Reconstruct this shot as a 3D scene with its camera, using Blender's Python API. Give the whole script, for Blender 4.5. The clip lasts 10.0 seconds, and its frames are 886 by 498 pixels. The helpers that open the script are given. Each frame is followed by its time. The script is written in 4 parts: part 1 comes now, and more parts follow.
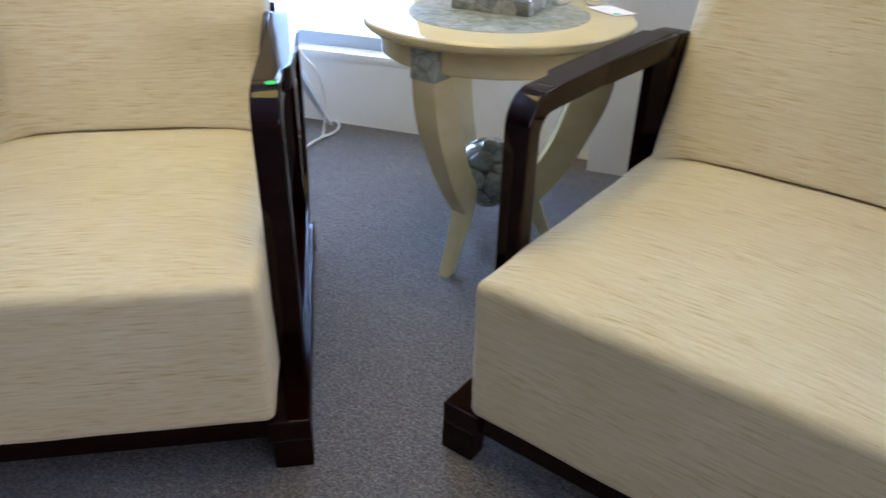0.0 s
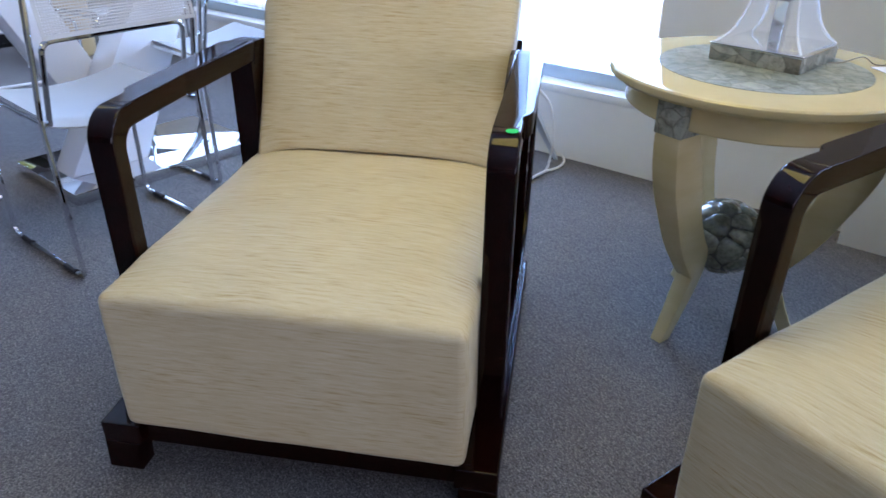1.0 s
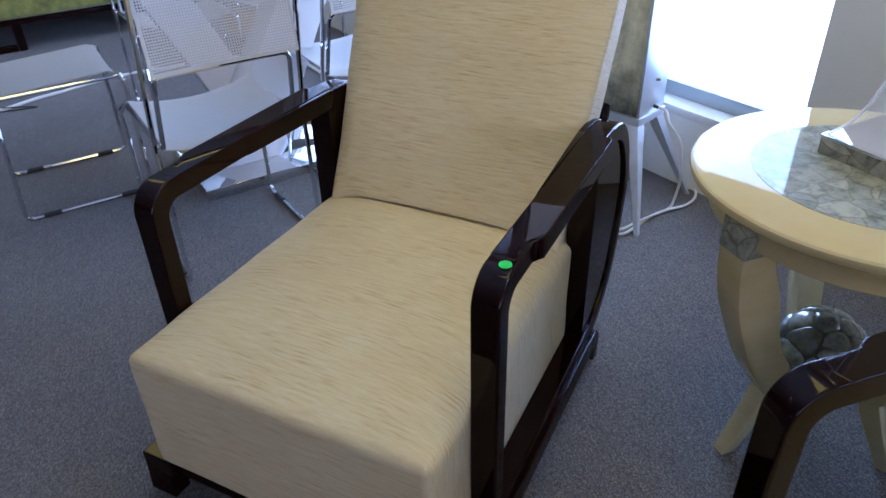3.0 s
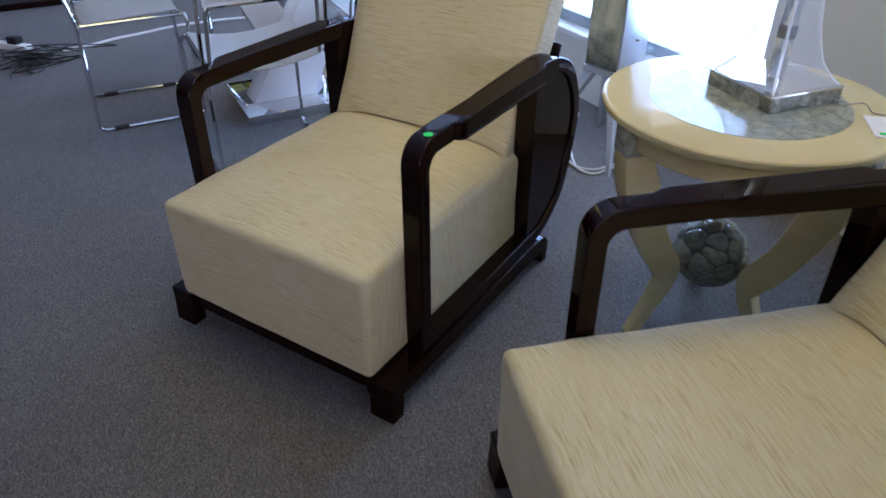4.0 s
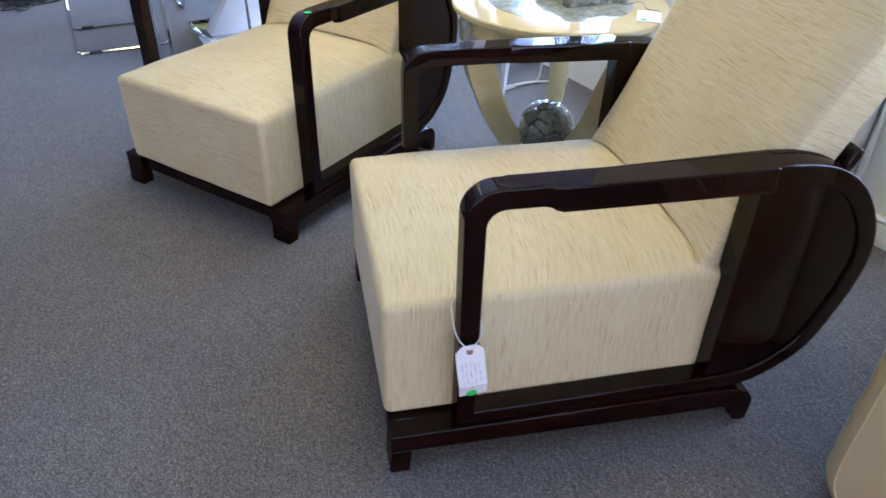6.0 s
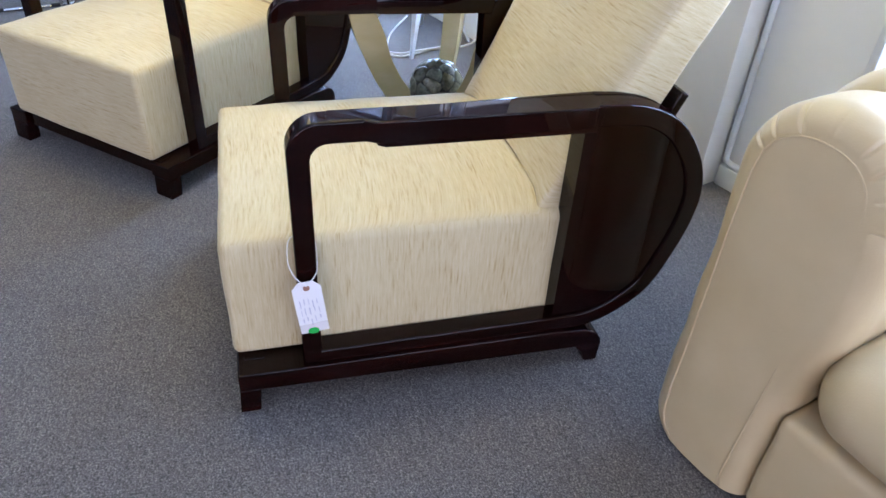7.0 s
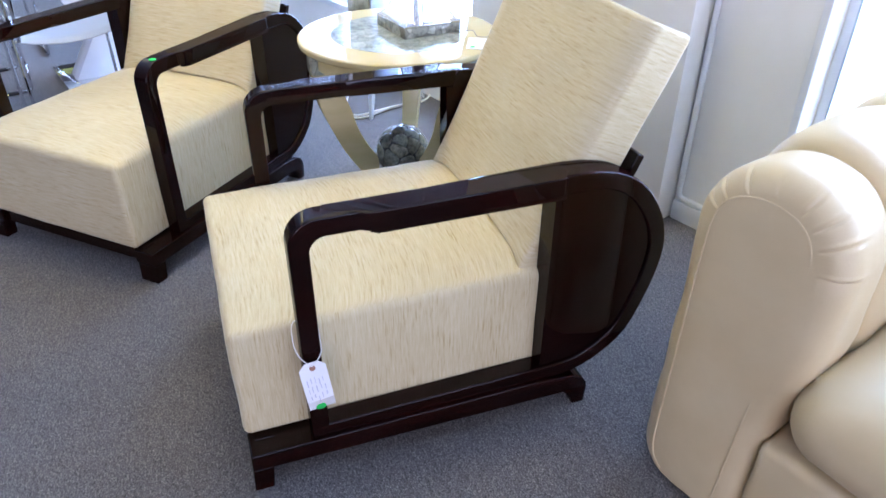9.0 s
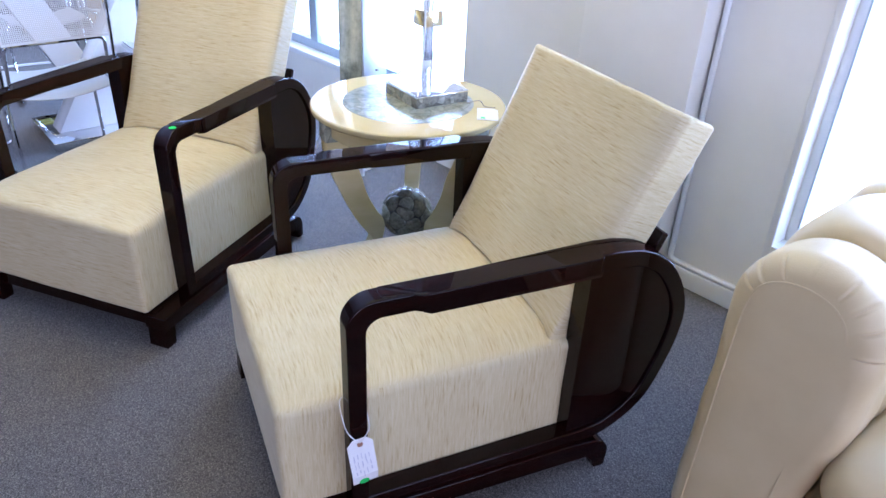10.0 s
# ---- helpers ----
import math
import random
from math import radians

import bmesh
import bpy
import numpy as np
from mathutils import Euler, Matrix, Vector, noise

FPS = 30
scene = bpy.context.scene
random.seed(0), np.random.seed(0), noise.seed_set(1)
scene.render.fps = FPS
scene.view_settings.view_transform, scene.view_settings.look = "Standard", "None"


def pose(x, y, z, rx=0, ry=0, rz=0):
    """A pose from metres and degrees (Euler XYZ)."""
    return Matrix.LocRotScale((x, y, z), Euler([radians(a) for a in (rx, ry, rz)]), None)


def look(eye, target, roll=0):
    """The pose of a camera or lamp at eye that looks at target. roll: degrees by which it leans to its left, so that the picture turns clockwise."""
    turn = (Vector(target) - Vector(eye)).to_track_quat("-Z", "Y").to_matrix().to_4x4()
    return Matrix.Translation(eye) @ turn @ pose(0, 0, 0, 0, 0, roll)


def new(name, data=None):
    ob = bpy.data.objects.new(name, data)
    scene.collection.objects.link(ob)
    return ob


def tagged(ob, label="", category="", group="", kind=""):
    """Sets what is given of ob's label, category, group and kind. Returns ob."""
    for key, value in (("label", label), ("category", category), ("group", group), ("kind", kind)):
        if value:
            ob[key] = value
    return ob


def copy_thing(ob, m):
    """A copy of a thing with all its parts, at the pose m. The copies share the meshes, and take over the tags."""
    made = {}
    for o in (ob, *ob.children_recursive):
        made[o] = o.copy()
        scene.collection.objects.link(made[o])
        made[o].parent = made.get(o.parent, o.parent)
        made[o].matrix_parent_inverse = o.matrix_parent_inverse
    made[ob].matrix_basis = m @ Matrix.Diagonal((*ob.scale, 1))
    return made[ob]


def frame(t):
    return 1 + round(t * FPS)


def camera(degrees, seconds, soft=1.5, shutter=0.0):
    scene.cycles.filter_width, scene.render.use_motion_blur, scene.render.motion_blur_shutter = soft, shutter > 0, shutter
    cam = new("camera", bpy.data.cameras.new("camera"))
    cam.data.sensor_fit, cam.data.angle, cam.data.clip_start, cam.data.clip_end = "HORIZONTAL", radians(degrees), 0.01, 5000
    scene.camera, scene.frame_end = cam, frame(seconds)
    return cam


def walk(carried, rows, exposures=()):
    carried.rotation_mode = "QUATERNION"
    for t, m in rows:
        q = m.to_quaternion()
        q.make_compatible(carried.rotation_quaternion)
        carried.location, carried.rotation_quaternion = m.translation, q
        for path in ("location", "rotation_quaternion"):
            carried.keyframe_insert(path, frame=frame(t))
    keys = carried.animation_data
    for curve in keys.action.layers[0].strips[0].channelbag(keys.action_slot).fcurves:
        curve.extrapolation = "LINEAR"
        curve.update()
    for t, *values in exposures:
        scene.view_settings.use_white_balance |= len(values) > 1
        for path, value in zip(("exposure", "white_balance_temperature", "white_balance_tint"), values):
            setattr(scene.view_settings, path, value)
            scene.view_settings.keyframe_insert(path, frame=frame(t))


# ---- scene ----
cam = camera(64.3, 10.0, shutter=0.25)
METRES, EYE, TILT, LEAN, TURN = 2.80, 0.98, 0.0, 0.0, 35.2
PATH = [
    (0, (0.176, 0.122, 1.004), (-0.915, 1.469, 0.007), 1.2),
    (0.5, (0.108, 0.089, 0.99), (-1.217, 1.236, 0.026), 1.1),
    (1, (0.101, 0.145, 1.033), (-1.382, 1.087, 0.079), 0.7),
    (1.5, (0.122, 0.208, 1.043), (-1.482, 0.943, 0.101), -0.6),
    (2, (0.048, 0.286, 1.04), (-1.588, 0.928, 0.086), -0.9),
    (2.2, (-0.025, 0.318, 1.067), (-1.669, 0.946, 0.116), -1.0),
    (3.3, (0.169, 0.562, 1.289), (-1.458, 0.874, 0.169), -1.5),
    (3.5, (0.269, 0.584, 1.296), (-1.369, 0.832, 0.175), -1.4),
    (4, (0.566, 0.632, 1.267), (-1.077, 0.898, 0.158), -0.1),
    (4.5, (0.777, 0.739, 1.243), (-0.866, 1.029, 0.14), 0.0),
    (5, (0.965, 0.797, 1.231), (-0.676, 1.031, 0.112), 0.1),
    (5.2, (1.037, 0.79, 1.236), (-0.607, 0.999, 0.117), 0.0),
    (6.3, (1.322, 0.927, 1.225), (-0.287, 1.269, 0.089), 2.3),
    (6.5, (1.345, 0.987, 1.213), (-0.251, 1.362, 0.067), 3.0),
    (7, (1.384, 1.078, 1.189), (-0.192, 1.469, 0.022), 3.5),
    (7.5, (1.417, 1.143, 1.176), (-0.16, 1.514, 0.005), 1.7),
    (8, (1.434, 1.16, 1.176), (-0.154, 1.523, 0.016), -0.2),
    (8.5, (1.44, 1.126, 1.216), (-0.174, 1.508, 0.099), -0.7),
    (9, (1.411, 1.006, 1.311), (-0.188, 1.517, 0.224), 0.2),
    (9.5, (1.36, 0.919, 1.38), (-0.249, 1.528, 0.361), 1.6),
    (10, (1.348, 0.816, 1.408), (-0.256, 1.48, 0.414), 2.6),
]
EXPOSURES = [(0.0, -0.71, 5880, 27), (0.5, -0.8, 5630, 27), (1.0, -0.91, 5580, 27), (2.0, -1.26, 5580, 30), (3.5, -1.38, 5620, 29), (4.0, -1.4, 5720, 28), (5.0, -0.96, 5820, 28), (6.5, -0.33, 5710, 26), (7.5, -0.16, 5710, 26), (8.5, -0.18, 5590, 28), (9.5, -0.31, 5420, 31), (10.0, -0.43, 5320, 32)]
walk(cam, [(t, look(eye, target, roll)) for t, eye, target, roll in PATH], EXPOSURES)

# ---- daylight, lamps ----
world = bpy.data.worlds.new("sky")
scene.world = world
world.use_nodes = True
sky = world.node_tree.nodes.new("ShaderNodeTexSky")
sky.sky_type, sky.sun_disc, sky.sun_elevation, sky.sun_rotation = "NISHITA", False, radians(50), radians(120)
world.node_tree.links.new(sky.outputs[0], world.node_tree.nodes["Background"].inputs[0])
world.node_tree.nodes["Background"].inputs[1].default_value = 0.12

# wall frame: s runs along the window wall, n outwards through it
WALL_AT, WALL_TURN = (-1.557, 2.124), 19.5
WALL = pose(WALL_AT[0], WALL_AT[1], 0, 0, 0, WALL_TURN)


def window_light(name, m, width, height, power, colour, spread=180):
    lamp = bpy.data.lights.new(name, "AREA")
    lamp.spread = radians(spread)
    lamp.shape, lamp.size, lamp.size_y, lamp.energy, lamp.color = "RECTANGLE", width, height, power, colour
    ob = new(name, lamp)
    ob.matrix_world = m
    return ob


# daylight comes in low, under an assumed canopy outside, and through unseen end windows
window_light("daylight_side", WALL @ pose(-0.80, 0.165, 0.88, -90, 0, 0), 1.34, 1.08, 165, (0.38, 0.66, 1.0))
window_light("daylight_far", WALL @ pose(-2.92, 0.165, 1.33, -90, 0, 0), 2.60, 1.95, 190, (0.42, 0.67, 1.0))
window_light("daylight_end", WALL @ pose(2.70, 0.165, 1.33, -90, 0, 0), 2.3, 1.95, 180, (0.44, 0.69, 1.0))
# end-wall windows are unseen, assumed from the side light on the chairs
window_light("daylight_corner", WALL @ pose(7.68, -2.4, 1.35, 0, 90, 0), 2.0, 3.2, 100, (0.76, 0.85, 1.0))
window_light("daylight_east", WALL @ pose(7.68, -7.3, 1.35, 0, 90, 0), 2.0, 5.6, 175, (1.0, 0.88, 0.90))
# ceiling panels are unseen: first inferred from highlights, second added as warm fill
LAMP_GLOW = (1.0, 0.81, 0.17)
window_light("unseen_ceiling_glow", WALL @ pose(0.25, -1.18, 2.60, 0, 0, 0), 0.95, 1.15, 30, LAMP_GLOW, 150)
window_light("unseen_ceiling_glow", WALL @ pose(-2.85, -1.55, 2.60, 0, 0, 0), 0.55, 1.15, 14, LAMP_GLOW, 150)

# ---- materials ----


def material(name, colour, rough=0.5, metal=0.0, coat=0.0, spec=0.5):
    m = bpy.data.materials.new(name)
    m.use_nodes = True
    b = m.node_tree.nodes["Principled BSDF"]
    b.inputs["Base Color"].default_value = (*colour, 1)
    b.inputs["Roughness"].default_value, b.inputs["Metallic"].default_value = rough, metal
    b.inputs["Coat Weight"].default_value, b.inputs["Coat Roughness"].default_value = coat, 0.025
    b.inputs["Specular IOR Level"].default_value = spec
    return m


def add(m, kind, **values):
    node = m.node_tree.nodes.new("ShaderNode" + kind)
    for key, value in values.items():
        if key in node.inputs:
            node.inputs[key].default_value = value
    return node


def join(m, a, b):
    m.node_tree.links.new(a, b)


def mapped(m, scale, source="Object"):
    co, mp = add(m, "TexCoord"), add(m, "Mapping")
    mp.inputs["Scale"].default_value = scale
    join(m, co.outputs[source], mp.inputs["Vector"])
    return mp.outputs[0]


def noise_of(m, vector, scale, detail=3.0, rough=0.55):
    n = add(m, "TexNoise", Scale=scale, Detail=detail, Roughness=rough)
    join(m, vector, n.inputs["Vector"])
    return n.outputs["Fac"]


def ramp_of(m, fac, stops):
    r = add(m, "ValToRGB")
    e = r.color_ramp.elements
    while len(e) < len(stops):
        e.new(0.5)
    for el, (at, col) in zip(e, stops):
        el.position, el.color = at, (*col, 1)
    join(m, fac, r.inputs["Fac"])
    return r.outputs["Color"]


def mixed(m, a, b, fac, mode="MIX"):
    x = m.node_tree.nodes.new("ShaderNodeMix")
    x.data_type, x.blend_type = "RGBA", mode
    for sock, v in ((x.inputs[6], a), (x.inputs[7], b), (x.inputs[0], fac)):
        if hasattr(v, "is_linked"):
            join(m, v, sock)
        else:
            sock.default_value = (*v, 1) if isinstance(v, tuple) else v
    return x.outputs[2]


def base_of(m):
    return m.node_tree.nodes["Principled BSDF"]


def bumped(m, height, strength, distance):
    b = add(m, "Bump", Strength=strength, Distance=distance)
    join(m, height, b.inputs["Height"])
    join(m, b.outputs[0], base_of(m).inputs["Normal"])


def make_carpet():
    m = material("grey_carpet", (0.15, 0.155, 0.165), 0.95, spec=0.1)
    v = mapped(m, (1, 1, 1))
    tuft, blot = noise_of(m, v, 240, 3, 0.7), noise_of(m, v, 100, 3, 0.6)
    patch, wide = noise_of(m, v, 26, 4, 0.6), noise_of(m, v, 2.2, 4)
    c = ramp_of(m, tuft, [(0.32, (0.044, 0.040, 0.037)), (0.50, (0.118, 0.108, 0.098)), (0.68, (0.262, 0.242, 0.222))])
    c = mixed(m, c, ramp_of(m, blot, [(0.3, (0.62, 0.62, 0.64)), (0.5, (1.0, 1.0, 1.0)), (0.7, (1.32, 1.31, 1.27))]), 1.0, "MULTIPLY")
    c = mixed(m, c, ramp_of(m, patch, [(0.3, (0.86, 0.86, 0.87)), (0.7, (1.10, 1.10, 1.09))]), 1.0, "MULTIPLY")
    c = mixed(m, c, ramp_of(m, wide, [(0.35, (0.90, 0.90, 0.91)), (0.65, (1.05, 1.04, 1.03))]), 1.0, "MULTIPLY")
    join(m, c, base_of(m).inputs["Base Color"])
    base_of(m).inputs["Sheen Weight"].default_value = 0.12
    bumped(m, tuft, 0.25, 0.003)
    return m


def make_fabric():
    m = material("slub_silk", (0.62, 0.53, 0.38), 0.6, spec=0.3)
    fine = noise_of(m, mapped(m, (30, 420, 1), "UV"), 1.0, 4, 0.65)
    slub = noise_of(m, mapped(m, (16, 215, 1), "UV"), 1.0, 4, 0.6)
    long = noise_of(m, mapped(m, (8, 85, 1), "UV"), 1.0, 4, 0.6)
    weave = noise_of(m, mapped(m, (700, 700, 1), "UV"), 1.0, 1)
    patch = noise_of(m, mapped(m, (7, 13, 1), "UV"), 1.0, 3)
    cloud = noise_of(m, mapped(m, (3.2, 5, 1), "UV"), 1.0, 2)
    # uneven yarn, from tan to nearly white
    yarn = mixed(m, mixed(m, slub, long, 0.36), fine, 0.34)
    c = ramp_of(m, yarn, [(0.32, (0.485, 0.378, 0.200)), (0.42, (0.580, 0.483, 0.270)), (0.51, (0.622, 0.532, 0.316)), (0.64, (0.675, 0.600, 0.398))])
    # tan slubs come in loose clusters
    thread = ramp_of(m, slub, [(0.31, (0.78, 0.68, 0.54)), (0.43, (0.95, 0.92, 0.88)), (0.50, (1.0, 1.0, 1.0))])
    c = mixed(m, c, mixed(m, (1, 1, 1), thread, ramp_of(m, patch, [(0.40, (0.0, 0.0, 0.0)), (0.62, (1, 1, 1))])), 1.0, "MULTIPLY")
    c = mixed(m, c, ramp_of(m, cloud, [(0.3, (0.95, 0.93, 0.90)), (0.7, (1.03, 1.03, 1.04))]), 1.0, "MULTIPLY")
    c = mixed(m, c, ramp_of(m, weave, [(0.3, (0.95, 0.95, 0.95)), (0.7, (1.04, 1.04, 1.04))]), 1.0, "MULTIPLY")
    join(m, c, base_of(m).inputs["Base Color"])
    base_of(m).inputs["Sheen Weight"].default_value = 0.22
    base_of(m).inputs["Sheen Roughness"].default_value = 0.35
    bumped(m, mixed(m, slub, fine, 0.5), 0.40, 0.0022)
    return m


def make_wood():
    m = material("dark_mahogany", (0.02, 0.007, 0.005), 0.5, coat=0.47, spec=0.0)
    v = mapped(m, (60, 4, 60))
    g = noise_of(m, v, 1.0, 5, 0.6)
    join(m, ramp_of(m, g, [(0.3, (0.0020, 0.0006, 0.0005)), (0.55, (0.0072, 0.0014, 0.0010)), (0.75, (0.018, 0.0031, 0.0021))]), base_of(m).inputs["Base Color"])
    return m


def make_lacquer():
    m = material("cream_lacquer", (0.62, 0.50, 0.28), 0.5, coat=1.0, spec=0.0)
    v = mapped(m, (3, 3, 9))
    g = noise_of(m, v, 1.6, 4)
    join(m, ramp_of(m, g, [(0.3, (0.56, 0.458, 0.222)), (0.7, (0.66, 0.555, 0.305))]), base_of(m).inputs["Base Color"])
    return m


PALE_SHELL = ((0.21, 0.24, 0.20), (0.31, 0.325, 0.26), (0.27, 0.305, 0.27), (0.38, 0.385, 0.31))
SMOKY_SHELL = ((0.15, 0.145, 0.115), (0.32, 0.30, 0.23), (0.24, 0.25, 0.21), (0.46, 0.44, 0.35))


def make_shell(name="pen_shell", scale=21.0, tones=PALE_SHELL):
    m = material(name, (0.3, 0.36, 0.33), 0.4, coat=0.75, spec=0.1)
    v = mapped(m, (1, 1, 1))
    warp = add(m, "TexNoise", Scale=9.0, Detail=2.0)
    join(m, v, warp.inputs["Vector"])
    wv = mixed(m, v, warp.outputs["Color"], 0.06)
    edge = m.node_tree.nodes.new("ShaderNodeTexVoronoi")
    edge.feature = "DISTANCE_TO_EDGE"
    cell = m.node_tree.nodes.new("ShaderNodeTexVoronoi")
    for t in (edge, cell):
        t.inputs["Scale"].default_value = scale
        join(m, wv, t.inputs["Vector"])
    vein = noise_of(m, v, 42, 5, 0.65)
    hue = add(m, "SeparateColor")
    join(m, cell.outputs["Color"], hue.inputs[0])
    tone = ramp_of(m, hue.outputs[0], list(zip((0.0, 0.35, 0.7, 1.0), tones)))
    c = mixed(m, tone, ramp_of(m, vein, [(0.3, (0.40, 0.42, 0.40)), (0.5, (1, 1, 1)), (0.72, (1.3, 1.28, 1.2))]), 1.0, "MULTIPLY")
    line = ramp_of(m, edge.outputs["Distance"], [(0.0, (0.8, 0.8, 0.8)), (0.015, (0.35, 0.35, 0.35)), (0.05, (0, 0, 0))])
    c = mixed(m, c, (0.11, 0.105, 0.08), line)
    join(m, c, base_of(m).inputs["Base Color"])
    return m


def make_leather():
    m = material("cream_leather", (0.60, 0.46, 0.33), 0.37, spec=0.5)
    v = mapped(m, (1, 1, 1))
    pore, wide = noise_of(m, v, 420, 3), noise_of(m, v, 6, 4)
    join(m, ramp_of(m, wide, [(0.3, (0.61, 0.475, 0.258)), (0.7, (0.67, 0.535, 0.305))]), base_of(m).inputs["Base Color"])
    both = mixed(m, mixed(m, pore, noise_of(m, v, 26, 4), 0.55), noise_of(m, v, 7, 3), 0.45)
    bumped(m, both, 0.32, 0.006)
    return m


def make_paint(name, colour, rough=0.6):
    m = material(name, colour, rough, spec=0.3)
    v = mapped(m, (1, 1, 1))
    wide, roller = noise_of(m, v, 1.7, 5, 0.6), noise_of(m, v, 240, 2)
    d = tuple(a * 0.90 for a in colour)
    join(m, ramp_of(m, wide, [(0.3, d), (0.65, colour)]), base_of(m).inputs["Base Color"])
    bumped(m, roller, 0.12, 0.001)
    return m


def make_smoke_panel():
    m = material("smoked_parchment", (0.3, 0.3, 0.2), 0.12, coat=1.0)
    v = mapped(m, (1, 1, 1))
    cloud, streak = noise_of(m, v, 9, 6, 0.7), noise_of(m, mapped(m, (14, 14, 2.5)), 1.0, 5)
    c = ramp_of(m, cloud, [(0.30, (0.36, 0.36, 0.27)), (0.5, (0.66, 0.63, 0.48)), (0.68, (0.85, 0.81, 0.64))])
    c = mixed(m, c, ramp_of(m, streak, [(0.3, (0.6, 0.63, 0.58)), (0.7, (1.2, 1.15, 1.0))]), 1.0, "MULTIPLY")
    # the colour turns almost black-green towards the foot
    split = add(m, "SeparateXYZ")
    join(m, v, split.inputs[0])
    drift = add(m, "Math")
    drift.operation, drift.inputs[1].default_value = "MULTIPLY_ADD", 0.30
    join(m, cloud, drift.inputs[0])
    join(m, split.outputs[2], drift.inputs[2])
    low_dark = ramp_of(m, drift.outputs[0], [(0.46, (1, 1, 1)), (0.66, (0, 0, 0))])
    c = mixed(m, c, (0.03, 0.045, 0.04), low_dark)
    join(m, c, base_of(m).inputs["Base Color"])
    return m


def make_glow(name, colour, strength):
    m = bpy.data.materials.new(name)
    m.use_nodes = True
    nodes = m.node_tree.nodes
    e = nodes.new("ShaderNodeEmission")
    e.inputs[0].default_value, e.inputs[1].default_value = (*colour, 1), strength
    join(m, e.outputs[0], nodes["Material Output"].inputs[0])
    return m


def make_clear(name, colour=(1, 1, 1), ior=1.49, rough=0.0):
    m = material(name, colour, rough)
    base_of(m).inputs["Transmission Weight"].default_value, base_of(m).inputs["IOR"].default_value = 1.0, ior
    return m


def make_sheet(name, skin=0.09):
    """Thin clear acrylic: mostly see-through, with a faint bright skin."""
    m = material(name, (0.95, 0.96, 0.98), 0.08)
    nodes = m.node_tree.nodes
    clear, mix = nodes.new("ShaderNodeBsdfTransparent"), nodes.new("ShaderNodeMixShader")
    clear.inputs[0].default_value = (0.99, 0.995, 1.0, 1)
    mix.inputs[0].default_value = skin
    join(m, clear.outputs[0], mix.inputs[1])
    join(m, base_of(m).outputs[0], mix.inputs[2])
    join(m, mix.outputs[0], nodes["Material Output"].inputs[0])
    return m


def make_nugget():
    m = material("shell_nugget", (0.3, 0.33, 0.28), 0.10, coat=1.0)
    info = m.node_tree.nodes.new("ShaderNodeObjectInfo")
    v = mapped(m, (1, 1, 1))
    tone = ramp_of(m, info.outputs["Random"], [(0.0, (0.10, 0.105, 0.08)), (0.4, (0.22, 0.22, 0.165)), (0.75, (0.16, 0.18, 0.15)), (1.0, (0.38, 0.365, 0.28))])
    vein = noise_of(m, v, 70, 5, 0.7)
    c = mixed(m, tone, ramp_of(m, vein, [(0.3, (0.45, 0.47, 0.45)), (0.52, (1, 1, 1)), (0.72, (1.45, 1.42, 1.3))]), 1.0, "MULTIPLY")
    join(m, c, base_of(m).inputs["Base Color"])
    return m


def make_velvet():
    m = material("green_velvet", (0.12, 0.13, 0.03), 0.8, spec=0.2)
    n = noise_of(m, mapped(m, (1, 1, 1)), 18, 4)
    join(m, ramp_of(m, n, [(0.3, (0.12, 0.125, 0.022)), (0.7, (0.30, 0.285, 0.07))]), base_of(m).inputs["Base Color"])
    base_of(m).inputs["Sheen Weight"].default_value = 0.5
    return m


CARPET, FABRIC, WOOD, LACQUER = make_carpet(), make_fabric(), make_wood(), make_lacquer()
SHELL, LEATHER = make_shell(), make_leather()
NUGGET, GROUT = make_nugget(), material("dark_grout", (0.03, 0.033, 0.03), 0.6)
LAMP_SHELL = make_shell("lamp_shell", 26.0, SMOKY_SHELL)
# the far room's dimness is put into this colour, so wood reflects dark
DARK_WALL = make_paint("dim_room_paint", (0.20, 0.185, 0.175))
PLASTER, TRIM, CEILING = make_paint("wall_paint", (0.82, 0.80, 0.745)), make_paint("trim_paint", (0.80, 0.80, 0.79), 0.35), make_paint("ceiling_paint", (0.8, 0.8, 0.78))
CHROME = material("chrome", (0.72, 0.73, 0.75), 0.06, 1.0)
STEEL = material("polished_steel", (0.80, 0.80, 0.80), 0.04, 1.0)
BRASS = material("brass", (0.90, 0.77, 0.44), 0.10, 1.0)
ACRYLIC, ACRYLIC_EDGE = make_sheet("acrylic"), make_sheet("acrylic_edge", 0.55)
GLASS = make_clear("window_glass", (1, 1, 1), 1.45)
WHITE = material("white_lacquer", (0.78, 0.79, 0.82), 0.25, coat=0.6)
MESH_WHITE = material("white_enamel", (0.52, 0.52, 0.51), 0.4)
SILVER = material("silver_leaf", (0.62, 0.64, 0.68), 0.32, 0.6)
BLACK = material("black_rubber", (0.012, 0.012, 0.013), 0.5)
CORD = material("white_cord", (0.72, 0.70, 0.66), 0.5)
PAPER = make_paint("tag_paper", (0.80, 0.78, 0.76), 0.7)
GREEN = material("green_sticker", (0.03, 0.55, 0.10), 0.9, spec=0.15)
INK = material("faded_ink", (0.50, 0.48, 0.55), 0.8)
EYELET = material("brown_eyelet", (0.28, 0.13, 0.08), 0.6)
CANOPY = make_paint("canopy_paint", (0.30, 0.28, 0.28))
SMOKE, VELVET = make_smoke_panel(), make_velvet()
RATTAN = make_paint("pale_wood", (0.50, 0.36, 0.17), 0.5)
ALU = material("window_frame_metal", (0.42, 0.48, 0.52), 0.4, 0.3)
